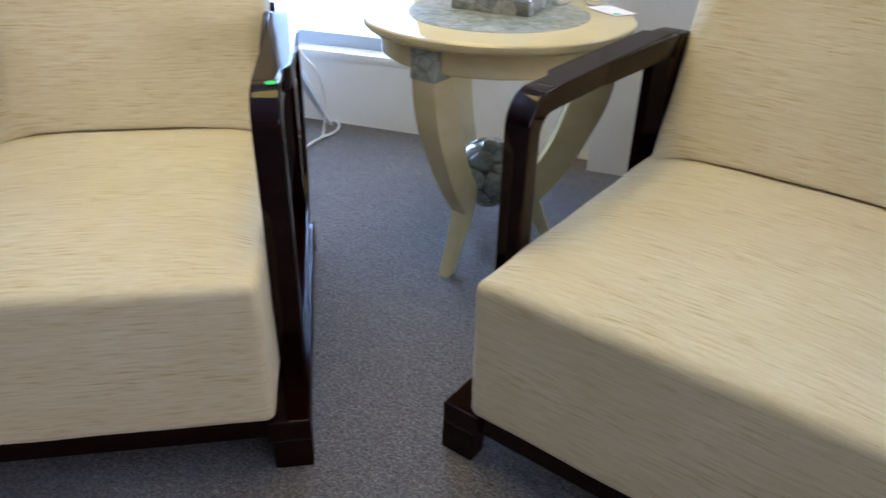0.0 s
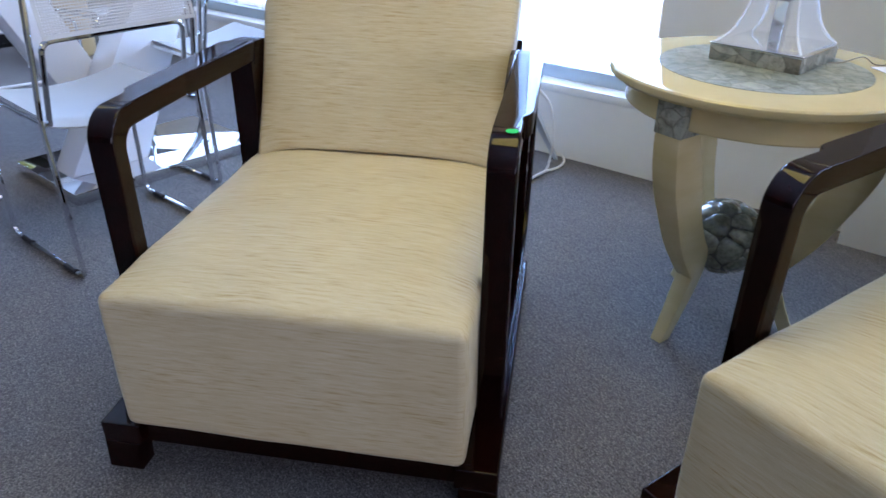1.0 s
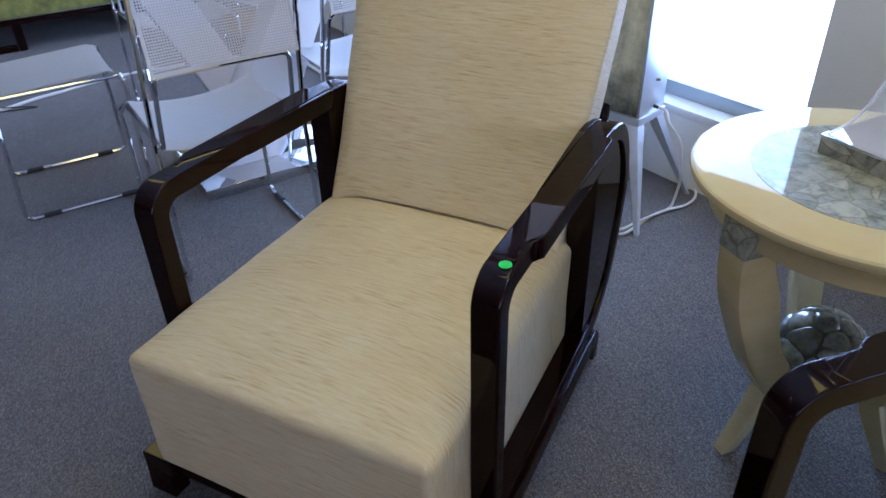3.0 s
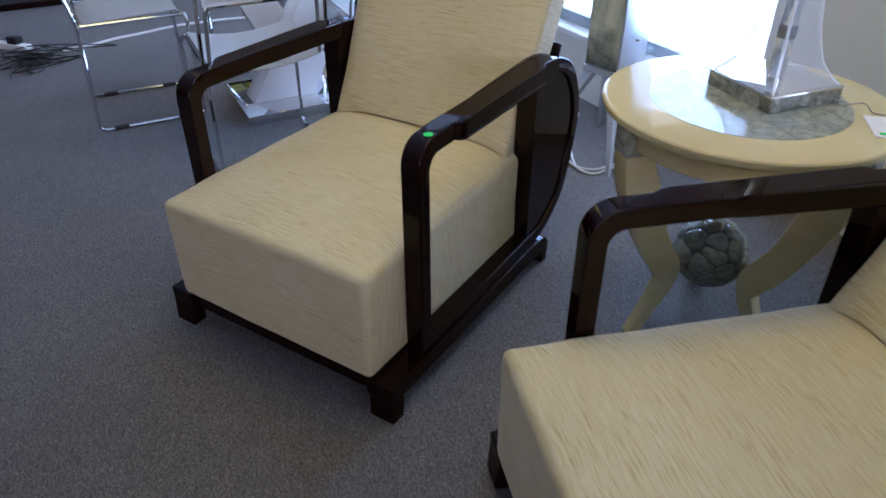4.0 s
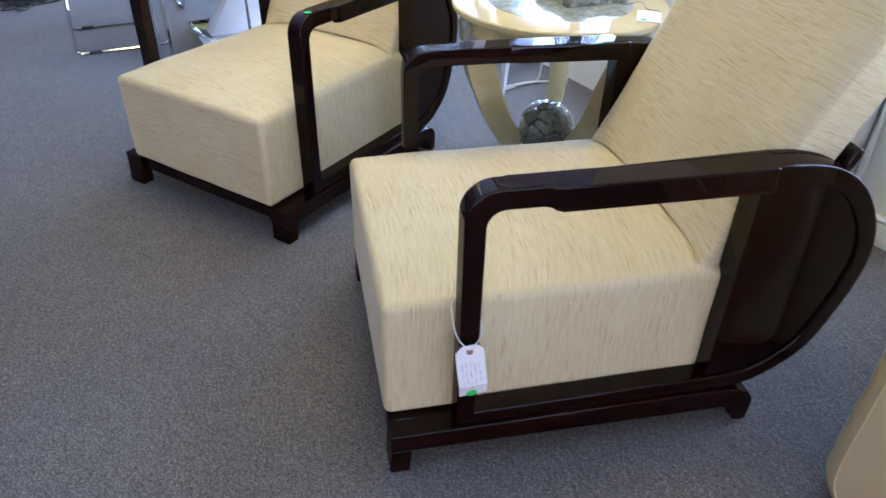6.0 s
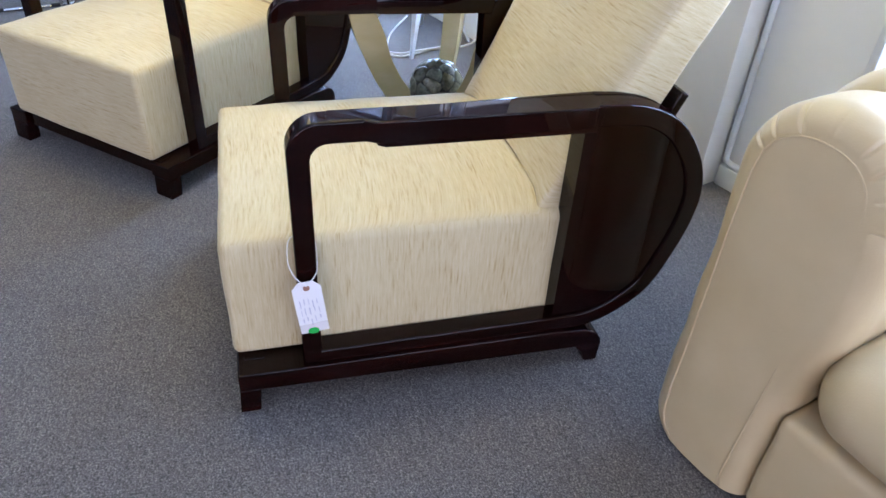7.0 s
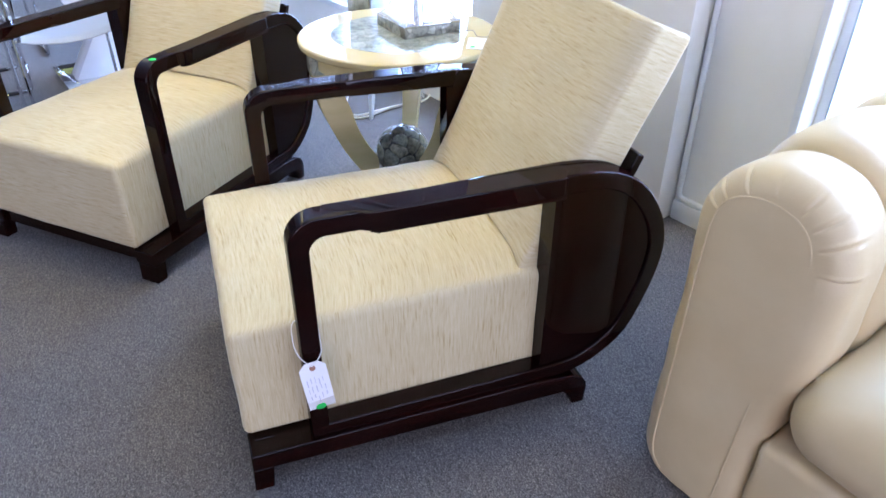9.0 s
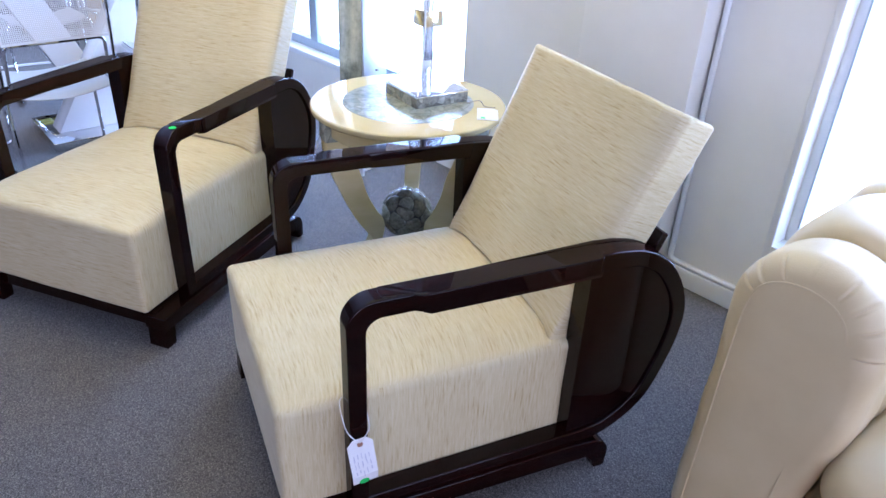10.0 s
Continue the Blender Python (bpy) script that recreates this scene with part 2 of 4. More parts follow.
PLASTIC = material("switch_plastic", (0.30, 0.27, 0.22), 0.4)
OUTSIDE = make_glow("bright_outdoors", (0.90, 0.96, 1.0), 4.2)

# ---- mesh helpers ----


def part(name, bm, mat, parent=None, label="", smooth=30):
    """One mesh object out of a bmesh, under parent where one is given."""
    bmesh.ops.recalc_face_normals(bm, faces=bm.faces)
    bevelled = mat is WOOD and max(e.calc_face_angle(0) for e in bm.edges) < 1.0
    me = bpy.data.meshes.new(name)
    bm.to_mesh(me)
    bm.free()
    for mt in mat if isinstance(mat, (list, tuple)) else (mat,):
        me.materials.append(mt)
    if smooth and bevelled:
        # flat faces keep their own normals, so that only the small bevels turn the gloss
        me.polygons.foreach_set("use_smooth", [True] * len(me.polygons))
        total = [Vector() for v in me.vertices]
        for p in me.polygons:
            for k in p.vertices:
                total[k] += p.normal * p.area
        me.normals_split_custom_set_from_vertices([t.normalized() for t in total])
    elif smooth:
        me.polygons.foreach_set("use_smooth", [True] * len(me.polygons))
        me.set_sharp_from_angle(angle=radians(smooth))
    ob = new(name, me)
    if parent:
        ob.parent = parent
    if label:
        ob["label"] = label
    return ob


def thing(name, m, label, category, group="", kind=""):
    ob = new(name)
    ob.empty_display_size = 0.05
    ob.matrix_world = m
    return tagged(ob, label, category, group, kind)


def rounded_step(a, cuts, half, r):
    """Moves a grid line so that the outer ones crowd into the rounded edge."""
    rings = 3 if r < 0.03 else 4
    e = (1 - abs(a)) * (cuts + 1) / 2
    if e <= rings:
        return math.copysign(1 - r / half * e / rings, a)
    return a * (1 - r / half) / (1 - 2 * rings / (cuts + 1))


def soft_box(x0, x1, y0, y1, z0, z1, r, cuts=14, crown=0.0, wobble=0.0, seed=0.0, m=None, nose=0.0, flow="over", flare=0.0):
    """A padded block: rounded edges, a little crown on top, and uneven cloth."""
    bm = bmesh.new()
    bmesh.ops.create_cube(bm, size=2)
    bmesh.ops.subdivide_edges(bm, edges=bm.edges, cuts=cuts, use_grid_fill=True)
    c, h = Vector(((x0 + x1) / 2, (y0 + y1) / 2, (z0 + z1) / 2)), Vector(((x1 - x0) / 2, (y1 - y0) / 2, (z1 - z0) / 2))
    for v in bm.verts:
        p = Vector([rounded_step(a, k, h[i], r) for i, (a, k) in enumerate(zip(v.co, (cuts,) * 3))])
        q = Vector([p[i] * h[i] for i in range(3)])
        inner = Vector([max(-h[i] + r, min(h[i] - r, q[i])) for i in range(3)])
        d = q - inner
        if d.length > 1e-6:
            q = inner + d.normalized() * min(r, max(abs(a) for a in d)) if d.length > 1e-6 else q
        u = (1 - (q.x / h.x) ** 2) * (1 - (q.y / h.y) ** 2)
        if p.z > 0:
            q.z += crown * max(0, u) ** 0.5 * p.z
            if nose:
                back = (q.y + h.y) / (2 * h.y)
                q.z += nose * max(0, q.z / h.z) ** 3 * (1 - math.exp(-back * 10)) * (1 - (abs(q.x) / h.x) ** 5)
        if wobble:
            q += noise.noise_vector((q + Vector((seed, seed, 0))) * 9) * wobble
        q.x *= 1 + flare * p.z
        v.co = q + c
    uv = bm.loops.layers.uv.new("streak")
    bm.normal_update()
    for f in bm.faces:
        n = [abs(a) for a in f.normal]
        for lp in f.loops:
            p = lp.vert.co
            lp[uv].uv = ((p.y + p.x, p.z + 3.1) if flow == "round" else (p.z + seed, p.y)) if n[0] >= max(n[1], n[2]) else (p.x + seed, p.y - p.z) if n[2] > n[1] else (p.x + seed, p.z + 3.1)
    if m:
        bmesh.ops.transform(bm, matrix=m, verts=bm.verts)
    return bm


def block(x0, x1, y0, y1, z0, z1, bevel=0.003, segments=2, m=None):
    bm = bmesh.new()
    bmesh.ops.create_cube(bm, size=1, matrix=Matrix.LocRotScale(((x0 + x1) / 2, (y0 + y1) / 2, (z0 + z1) / 2), None, (x1 - x0, y1 - y0, z1 - z0)))
    if bevel:
        bmesh.ops.bevel(bm, geom=list(bm.edges), offset=bevel, segments=segments, affect="EDGES", profile=0.5)
    if m:
        bmesh.ops.transform(bm, matrix=m, verts=bm.verts)
    return bm


def arc(cx, cy, r, a0, a1, n=8):
    return [(cx + r * math.cos(radians(a0 + (a1 - a0) * i / n)), cy + r * math.sin(radians(a0 + (a1 - a0) * i / n))) for i in range(n + 1)]


def slab(outline, lo, hi, axis="x", holes=(), bevel=0.003, segments=2):
    """A flat shape with holes, given a thickness along an axis and bevelled rims."""
    bm = bmesh.new()
    place = {"x": lambda a, b: (lo, a, b), "y": lambda a, b: (a, lo, b), "z": lambda a, b: (a, b, lo)}[axis]
    edges = []
    for loop in (outline, *holes):
        vs = [bm.verts.new(place(a, b)) for a, b in loop]
        edges += [bm.edges.new((vs[i], vs[(i + 1) % len(vs)])) for i in range(len(vs))]
    bmesh.ops.triangle_fill(bm, use_beauty=True, use_dissolve=False, edges=edges)
    made = bmesh.ops.extrude_face_region(bm, geom=list(bm.faces))
    step = {"x": (hi - lo, 0, 0), "y": (0, hi - lo, 0), "z": (0, 0, hi - lo)}[axis]
    bmesh.ops.translate(bm, vec=step, verts=[g for g in made["geom"] if isinstance(g, bmesh.types.BMVert)])
    bmesh.ops.recalc_face_normals(bm, faces=bm.faces)
    bm.normal_update()
    if bevel:
        rim = [e for e in bm.edges if len(e.link_faces) == 2 and e.calc_face_angle(0) > 1.2]
        bmesh.ops.bevel(bm, geom=rim, offset=bevel, segments=segments, affect="EDGES", profile=0.5, clamp_overlap=True)
    return bm


def smooth_path(points, n=6):
    """Points along a soft curve through the given ones."""
    p = [Vector(a) for a in points]
    out = []
    for i in range(len(p) - 1):
        a, b, c, d = p[max(i - 1, 0)], p[i], p[i + 1], p[min(i + 2, len(p) - 1)]
        for k in range(n):
            t = k / n
            out.append(0.5 * (2 * b + (c - a) * t + (2 * a - 5 * b + 4 * c - d) * t * t + (3 * b - a - 3 * c + d) * t ** 3))
    return out + [p[-1]]


def bent_path(points, r, n=5):
    """A straight-run path with its corners rounded, as a bent tube has."""
    p = [Vector(a) for a in points]
    out = [p[0]]
    for i in range(1, len(p) - 1):
        u, w = (p[i - 1] - p[i]), (p[i + 1] - p[i])
        k = min(r, u.length * 0.45, w.length * 0.45)
        a, b = p[i] + u.normalized() * k, p[i] + w.normalized() * k
        for j in range(n + 1):
            t = j / n
            out.append((1 - t) ** 2 * a + 2 * t * (1 - t) * p[i] + t * t * b)
    return out + [p[-1]]


def tube(path, r, sides=8, closed=False, bm=None):
    bm = bm or bmesh.new()
    path = [Vector(a) for a in path]
    n = len(path)
    up, rings = None, []
    for i, p in enumerate(path):
        d = (path[(i + 1) % n] - path[i - 1]) if closed else (path[min(i + 1, n - 1)] - path[max(i - 1, 0)])
        d.normalize()
        if up is None:
            up = d.orthogonal()
        up = (up - d * up.dot(d)).normalized()
        w = d.cross(up)
        rings.append([bm.verts.new(p + (up * math.cos(a) + w * math.sin(a)) * r) for a in (2 * math.pi * k / sides for k in range(sides))])
    for i in range(n if closed else n - 1):
        a, b = rings[i], rings[(i + 1) % n]
        for k in range(sides):
            bm.faces.new((a[k], a[(k + 1) % sides], b[(k + 1) % sides], b[k]))
    if not closed:
        bm.faces.new(rings[0][::-1])
        bm.faces.new(rings[-1])
    return bm


def lathe(profile, sides=64):
    bm = bmesh.new()
    rings = [[bm.verts.new((r * math.cos(a), r * math.sin(a), z)) for a in (2 * math.pi * k / sides for k in range(sides))] for r, z in profile]
    for a, b in zip(rings, rings[1:]):
        for k in range(sides):
            bm.faces.new((a[k], a[(k + 1) % sides], b[(k + 1) % sides], b[k]))
    bm.faces.new(rings[0][::-1])
    bm.faces.new(rings[-1])
    return bm


def setting(name, bm, mat, label, smooth=30):
    return tagged(part(name, bm, mat, smooth=smooth), label, name.split("_")[0], kind="structure")

# ---- the room ----
FLOOR_SIZE = (-7.4, 7.6, -11.0, 0.0)
S0, S1, N0, N1 = FLOOR_SIZE
bm = bmesh.new()
bmesh.ops.create_grid(bm, x_segments=1, y_segments=1, size=1, matrix=WALL @ Matrix.LocRotScale(((S0 + S1) / 2, (N0 + N1) / 2, 0), None, ((S1 - S0) / 2 + 0.3, (N1 - N0) / 2 + 0.3, 1)))
setting("floor", bm, CARPET, "grey short-pile speckled carpet floor", 0)
setting("ceiling", block(S0 - 0.2, S1 + 0.2, N0 - 0.2, N1 + 0.2, 2.65, 2.75, 0, m=WALL), CEILING, "plain white painted ceiling", 0)


def wall_with_openings(name, s0, s1, z1, openings, label, m, mat, thick=0.2):
    """A wall along s from n = 0 to thick, with openings (s0, s1, z0, z1) right through it."""
    bm = slab([(s0, 0), (s1, 0), (s1, z1), (s0, z1)], 0, thick, "y", [[(a, c), (a, d), (b, d), (b, c)] for a, b, c, d in openings], 0)
    bmesh.ops.transform(bm, matrix=m, verts=bm.verts)
    return setting(name, bm, mat, label, 0)


SILL = 0.285
WIN_1, WIN_2 = (-4.32, -0.06, SILL, 2.35), (1.495, 3.9, SILL, 2.35)
wall_with_openings("wall_north", S0, S1, 2.65, [WIN_1, WIN_2], "white painted window wall with wide openings", WALL, PLASTER)
wall_with_openings("wall_south", -S1, -S0, 2.65, [], "unseen back wall, dark taupe for a dim room", WALL @ pose(0, N0, 0, 0, 0, 180), DARK_WALL)
wall_with_openings("wall_west", 0, -N0, 2.65, [], "side wall, dark taupe for a dim room", WALL @ pose(S0, N0, 0, 0, 0, 90), DARK_WALL)
wall_with_openings("wall_east", 0, -N0, 2.65, [(0.7, 4.1, 0.25, 2.45), (4.3, 10.3, 0.25, 2.45)], "unseen white painted end wall with assumed shop windows", WALL @ pose(S1, N1, 0, 0, 0, -90), PLASTER)

# pilaster between the windows
setting("pilaster", block(0.665, 1.135, -0.103, 0.0, 0.0, 2.65, 0.003, m=WALL), PLASTER, "shallow white painted pilaster between two windows")


def window(name, s0, s1, z0, z1, bars, label, metal):
    """An aluminium shop window with a painted sill."""
    w = thing(name, WALL, label, "window", kind="structure")
    part("window_sill", block(s0, s1, -0.003, 0.085, z0 - 0.028, z0 + 0.004, 0.002), TRIM, w, "white painted sill")
    part("window_frame", slab([(s0, z0), (s1, z0), (s1, z1), (s0, z1)], 0.085, 0.15, "y",
         [[(s0 + 0.035, z0 + 0.055), (s0 + 0.035, z1 - 0.05), (s1 - 0.035, z1 - 0.05), (s1 - 0.035, z0 + 0.055)]], 0.004), metal, w, "window frame")
    edges = [s0 + 0.035, *bars, s1 - 0.035]
    for b in bars:
        part("mullion", block(b - 0.04, b + 0.04, 0.08, 0.15, z0 + 0.05, z1 - 0.05, 0.004), metal, w)
    for a, b in zip(edges, edges[1:]):
        p = part("pane", block(a, b, 0.112, 0.118, z0 + 0.05, z1 - 0.05, 0), GLASS, w, smooth=0)
        p.visible_shadow = False
    return w


window("window_1", *WIN_1, [-1.50, -2.92], "wide aluminium window with white sill and blown-out daylight", ALU)
window("window_2", *WIN_2, [2.7], "aluminium shop window with white jamb behind the sofa", TRIM)
w3 = thing("window_3", WALL, "unseen wide shop window assumed in the end wall", "window", kind="structure")
for a, b in ((-10.3, -4.3), (-4.1, -0.7)):
    p = part("pane", block(7.69, 7.70, a, b, 0.25, 2.45, 0), GLASS, w3, smooth=0)
    p.visible_shadow = False
# out-of-view fixtures to go with the two assumed lamps
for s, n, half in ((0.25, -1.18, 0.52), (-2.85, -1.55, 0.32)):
    fixture = thing("ceiling_light", WALL @ pose(s, n, 2.606), "unseen flat warm ceiling light panel", "light", "ceiling lights", "structure")
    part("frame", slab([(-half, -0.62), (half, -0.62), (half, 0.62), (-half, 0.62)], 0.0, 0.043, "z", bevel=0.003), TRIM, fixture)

# white jamb of the end window, and the pipe in the recess
setting("trim_jamb", block(1.470, 1.494, -0.004, 0.085, 0.2, 2.4, 0.002, m=WALL), TRIM, "white painted window jamb board")
setting("trim_gasket", block(1.527, 1.533, 0.079, 0.0845, 0.345, 2.3, 0, m=WALL), ALU, "thin grey window gasket", 0)
pipe = bent_path([(1.152, -0.012, 2.6), (1.152, -0.012, 0.086), (1.9, -0.012, 0.086), (7.5, -0.012, 0.086)], 0.03)
bm = tube([WALL @ p for p in pipe], 0.0105, 10)
setting("trim_pipe", bm, TRIM, "white painted conduit running down and along the wall", 40)
setting("baseboard", block(1.14, 7.5, -0.022, -0.003, 0.0, 0.075, 0.004, m=WALL), TRIM, "low white painted baseboard strip")

# unseen canopy added to keep arm reflections grey, and the bright outdoors under it
setting("canopy", block(-1.7, 1.0, 0.24, 2.1, 2.36, 2.50, 0.01, m=WALL), CANOPY, "assumed grey canopy, unseen, above one end of the window")
bm = bmesh.new()
bmesh.ops.create_grid(bm, x_segments=1, y_segments=1, size=1, matrix=WALL @ pose(0, 5.5, 1.5, 90, 0, 0) @ Matrix.Diagonal((16, 7, 1, 1)))
setting("backdrop", bm, OUTSIDE, "sunlit pale outdoors, overexposed", 0)
# glowing sheet added behind the unseen end windows
bm = bmesh.new()
bmesh.ops.create_grid(bm, x_segments=1, y_segments=1, size=1, matrix=WALL @ pose(13.5, -6, 1.5, 90, 0, 90) @ Matrix.Diagonal((16, 7, 1, 1)))
setting("backdrop_street", bm, make_glow("street_glow", (0.97, 0.97, 1.0), 2.0), "unseen pale street glow outside the end window", 0)

# ---- the armchairs ----


def armchair(m, label):
    a = thing("armchair", m, label, "armchair", "pair of armchairs")
    part("seat", soft_box(-0.318, 0.318, -0.013, 0.716, 0.112, 0.397, 0.018, 22, 0.006, 0.003, 1.7, nose=0.019), FABRIC, a, "padded cream slub-silk seat block")
    for side in (-1, 1):
        part("piping", tube([(side * 0.309, 0.006, 0.12 + 0.255 * k / 8) for k in range(9)], 0.003, 6), FABRIC, a)
    lean = pose(0, 0.646, 0.418, -23, 0, 0)
    bm = soft_box(-0.3085, 0.3085, 0.0, 0.126, 0.0065, 0.575, 0.012, 22, 0.0, 0.003, 4.2, flow="round", flare=0.034)
    for v in bm.verts:
        v.co.z += (0.38 * max(0, v.co.y) - 0.034 * min(1, abs(v.co.x) / 0.31) ** 5 - 0.022 * min(1, abs(v.co.x) / 0.31) ** 14) * max(0, 1 - v.co.z / 0.08)
        # the front rolls back softly towards its sides
        side = max(0, abs(v.co.x) - 0.262) / 0.048
        v.co.y += 0.026 * side ** 2 * max(0, 1 - v.co.y / 0.11) * min(1, max(0, v.co.z / 0.14))
    bmesh.ops.transform(bm, matrix=lean, verts=bm.verts)
    part("backrest", bm, FABRIC, a, "leaning cream slub-silk back cushion")
    part("back_panel", block(-0.320, 0.320, 0.140, 0.160, -0.12, 0.318, 0.004, m=lean), WOOD, a, "glossy dark back board")
    # base frame
    part("front_rail", block(-0.33, 0.33, 0.006, 0.05, 0.062, 0.110, 0.003), WOOD, a)
    part("back_rail", block(-0.33, 0.33, 0.74, 0.78, 0.062, 0.110, 0.003), WOOD, a)
    for side in (-1, 1):
        outer, inner = side * 0.376, side * 0.298
        lo, hi = min(outer, inner), max(outer, inner)
        run = [(-0.008, 0.108), (-0.008, 0.062), (0.78, 0.050), (0.815, 0.050), (0.815, 0.066), (0.80, 0.088), (0.775, 0.100), (0.70, 0.108)]
        part("runner", slab(run, lo, hi, "x", bevel=0.004), WOOD, a)
        part("foot", slab([(-0.008, 0.064), (0.036, 0.064), (0.030, 0.0), (-0.012, 0.0)], lo + (0.008 if side > 0 else 0), hi - (0 if side > 0 else 0.008), "x", bevel=0.003), WOOD, a)
        part("foot", slab([(0.742, 0.060), (0.818, 0.060), (0.815, 0.0), (0.782, 0.0), (0.772, 0.03)], lo + (0.02 if side > 0 else 0), hi - (0 if side > 0 else 0.02), "x", bevel=0.005), WOOD, a)
        # arm loop with its rounded tail
        d_curve = smooth_path([(0.72, 0.661, 0), (0.785, 0.656, 0), (0.848, 0.637, 0), (0.905, 0.596, 0), (0.955, 0.522, 0), (0.976, 0.448, 0), (0.971, 0.375, 0), (0.951, 0.300, 0), (0.911, 0.205, 0), (0.848, 0.146, 0), (0.775, 0.112, 0), (0.69, 0.106, 0)], 3)
        d_curve = [(p.x, p.y) for p in d_curve]
        out = [(0.129, 0.106), *arc(0.189, 0.602, 0.060, 180, 90, 10), *d_curve]
        mid = [(0.168, 0.142), *arc(0.203, 0.586, 0.034, 180, 90, 8), (0.66, 0.619)]
        rim = []
        for i, (y, z) in enumerate(d_curve):
            q, r = d_curve[max(i - 1, 0)], d_curve[min(i + 1, len(d_curve) - 1)]
            t = Vector((r[0] - q[0], r[1] - q[1])).normalized()
            rim.append((y + 0.040 * t.y, z - 0.040 * t.x))
        rim = [p for p in rim if p[1] > 0.142 and p[1] < 0.613]
        x0, x1 = (0.3185, 0.368) if side > 0 else (-0.368, -0.3185)
        part("armrest", slab(out, x0, x1, "x", [mid + rim], 0.005, 3), WOOD, a, "glossy dark mahogany arm loop")
        field = [(0.684, 0.135), (0.684, 0.618)] + [(y + 0.004, z) for y, z in rim]
        f0, f1 = (0.304, 0.361) if side > 0 else (-0.361, -0.304)
        part("side_panel", slab(field, f0, f1, "x", bevel=0), WOOD, a)
        e0, e1 = side * 0.366, side * 0.381
        cap = [(e0, 0.262), (e1 - side * 0.010, 0.268), (e1 - side * 0.002, 0.282), (e1, 0.298), (e1, 0.688), (e1 - side * 0.004, 0.697), (e0, 0.700),
               (side * 0.355, 0.712), (side * 0.3186, 0.712), (side * 0.3186, 0.205), (side * 0.340, 0.198), (side * 0.362, 0.203)]
        part("arm_cap", slab(cap if side > 0 else cap[::-1], 0.622, 0.6628, "z", bevel=0.006, segments=3), WOOD, a, "rounded dark arm top with a shallow swell")
        swell = [(side * 0.352, 0.290), (side * 0.356, 0.285), (side * 0.366, 0.287), (side * 0.376, 0.300), (side * 0.378, 0.70), (side * 0.352, 0.70)]
        part("arm_swell", slab(swell if side > 0 else swell[::-1], 0.6105, 0.640, "z", bevel=0.004), WOOD, a)
        lip = [(side * 0.3184, 0.40), (side * 0.3184, 0.712), (side * 0.3035, 0.712), (side * 0.306, 0.64), (side * 0.311, 0.54), (side * 0.316, 0.44)]
        part("arm_lip", slab(lip if side < 0 else lip[::-1], 0.6185, 0.6622, "z", bevel=0.003), WOOD, a)
        tail = [(0.7125, 0.6618)] + [p for p in d_curve if p[0] > 0.73 and p[1] > 0.115] + [(0.74, 0.150), *[p for p in rim[::-1] if p[0] > 0.74], (0.70, 0.61)]
        t0, t1 = (0.303, 0.318) if side > 0 else (-0.318, -0.303)
        part("arm_tail", slab(tail, t0, t1, "x", bevel=0.004), WOOD, a)
    for ob in a.children:
        if ob.name.split(".")[0] in ("armrest", "side_panel", "arm_cap", "arm_lip", "arm_swell", "arm_tail") and ob.data.vertices[0].co.x < 0:
            ob.data.transform(Matrix.Translation((-0.003, 0.004, 0)))
    return a


CHAIR_L = pose(-1.059, 0.192, 0, 0, 0, 48.25) @ pose(0.317, 0, 0)
CHAIR_R = pose(-0.388, 0.907, 0, 0, 0, 2.3) @ pose(0.320, 0, 0)
left_chair = armchair(CHAIR_L, "cream slub-silk armchair with glossy dark wood arms, green sticker")
right_chair = copy_thing(left_chair, CHAIR_R)
tagged(right_chair, "cream slub-silk armchair with glossy dark wood arms, paper tag")

# green sale dot on the arm
bm = bmesh.new()
bmesh.ops.create_cone(bm, cap_ends=True, segments=24, radius1=0.0105, radius2=0.0105, depth=0.001, matrix=CHAIR_L @ pose(0.352, 0.186, 0.6626))
tagged(part("sticker", bm, GREEN), "round green paper sticker on a dark arm", "sticker")

# paper tag tied to the front upright
tag = thing("price_tag", CHAIR_R @ pose(0.372, 0.145, 0.328, 0, 0, 90), "white shipping tag on a string, with green sticker", "tag")
# in the tag's frame: x runs back along the chair, -y away from it
TAG_LEAN = pose(0, -0.012, -0.004, -5, -6, 0)
shape = [(-0.028, -0.080), (0.028, -0.080), (0.028, 0.004), (0.014, 0.018), (-0.014, 0.018), (-0.028, 0.004)]
bm = slab(shape, -0.0012, 0.0, "y", bevel=0)
bmesh.ops.transform(bm, matrix=TAG_LEAN, verts=bm.verts)
part("card", bm, PAPER, tag, smooth=0)
# its lower end is creased back towards the chair
TAG_END = TAG_LEAN @ pose(0, 0, -0.0802, 22, 0, 0)
bm = slab([(-0.028, -0.034), (0.028, -0.034), (0.028, 0.0), (-0.028, 0.0)], -0.0012, 0.0, "y", bevel=0)
bmesh.ops.transform(bm, matrix=TAG_END, verts=bm.verts)
part("card_end", bm, PAPER, tag, "creased lower end of the card", smooth=0)
bm = bmesh.new()
bmesh.ops.create_cone(bm, cap_ends=True, segments=20, radius1=0.0065, radius2=0.0065, depth=0.001, matrix=TAG_LEAN @ pose(0, -0.0018, 0.004, 90))
part("eyelet", bm, EYELET, tag, "brown reinforced eyelet")
bm = bmesh.new()
bmesh.ops.create_cone(bm, cap_ends=True, segments=20, radius1=0.011, radius2=0.011, depth=0.001, matrix=TAG_END @ pose(-0.003, -0.0018, -0.0275, 90))
part("dot", bm, GREEN, tag, "green sale sticker")
rng = random.Random(5)
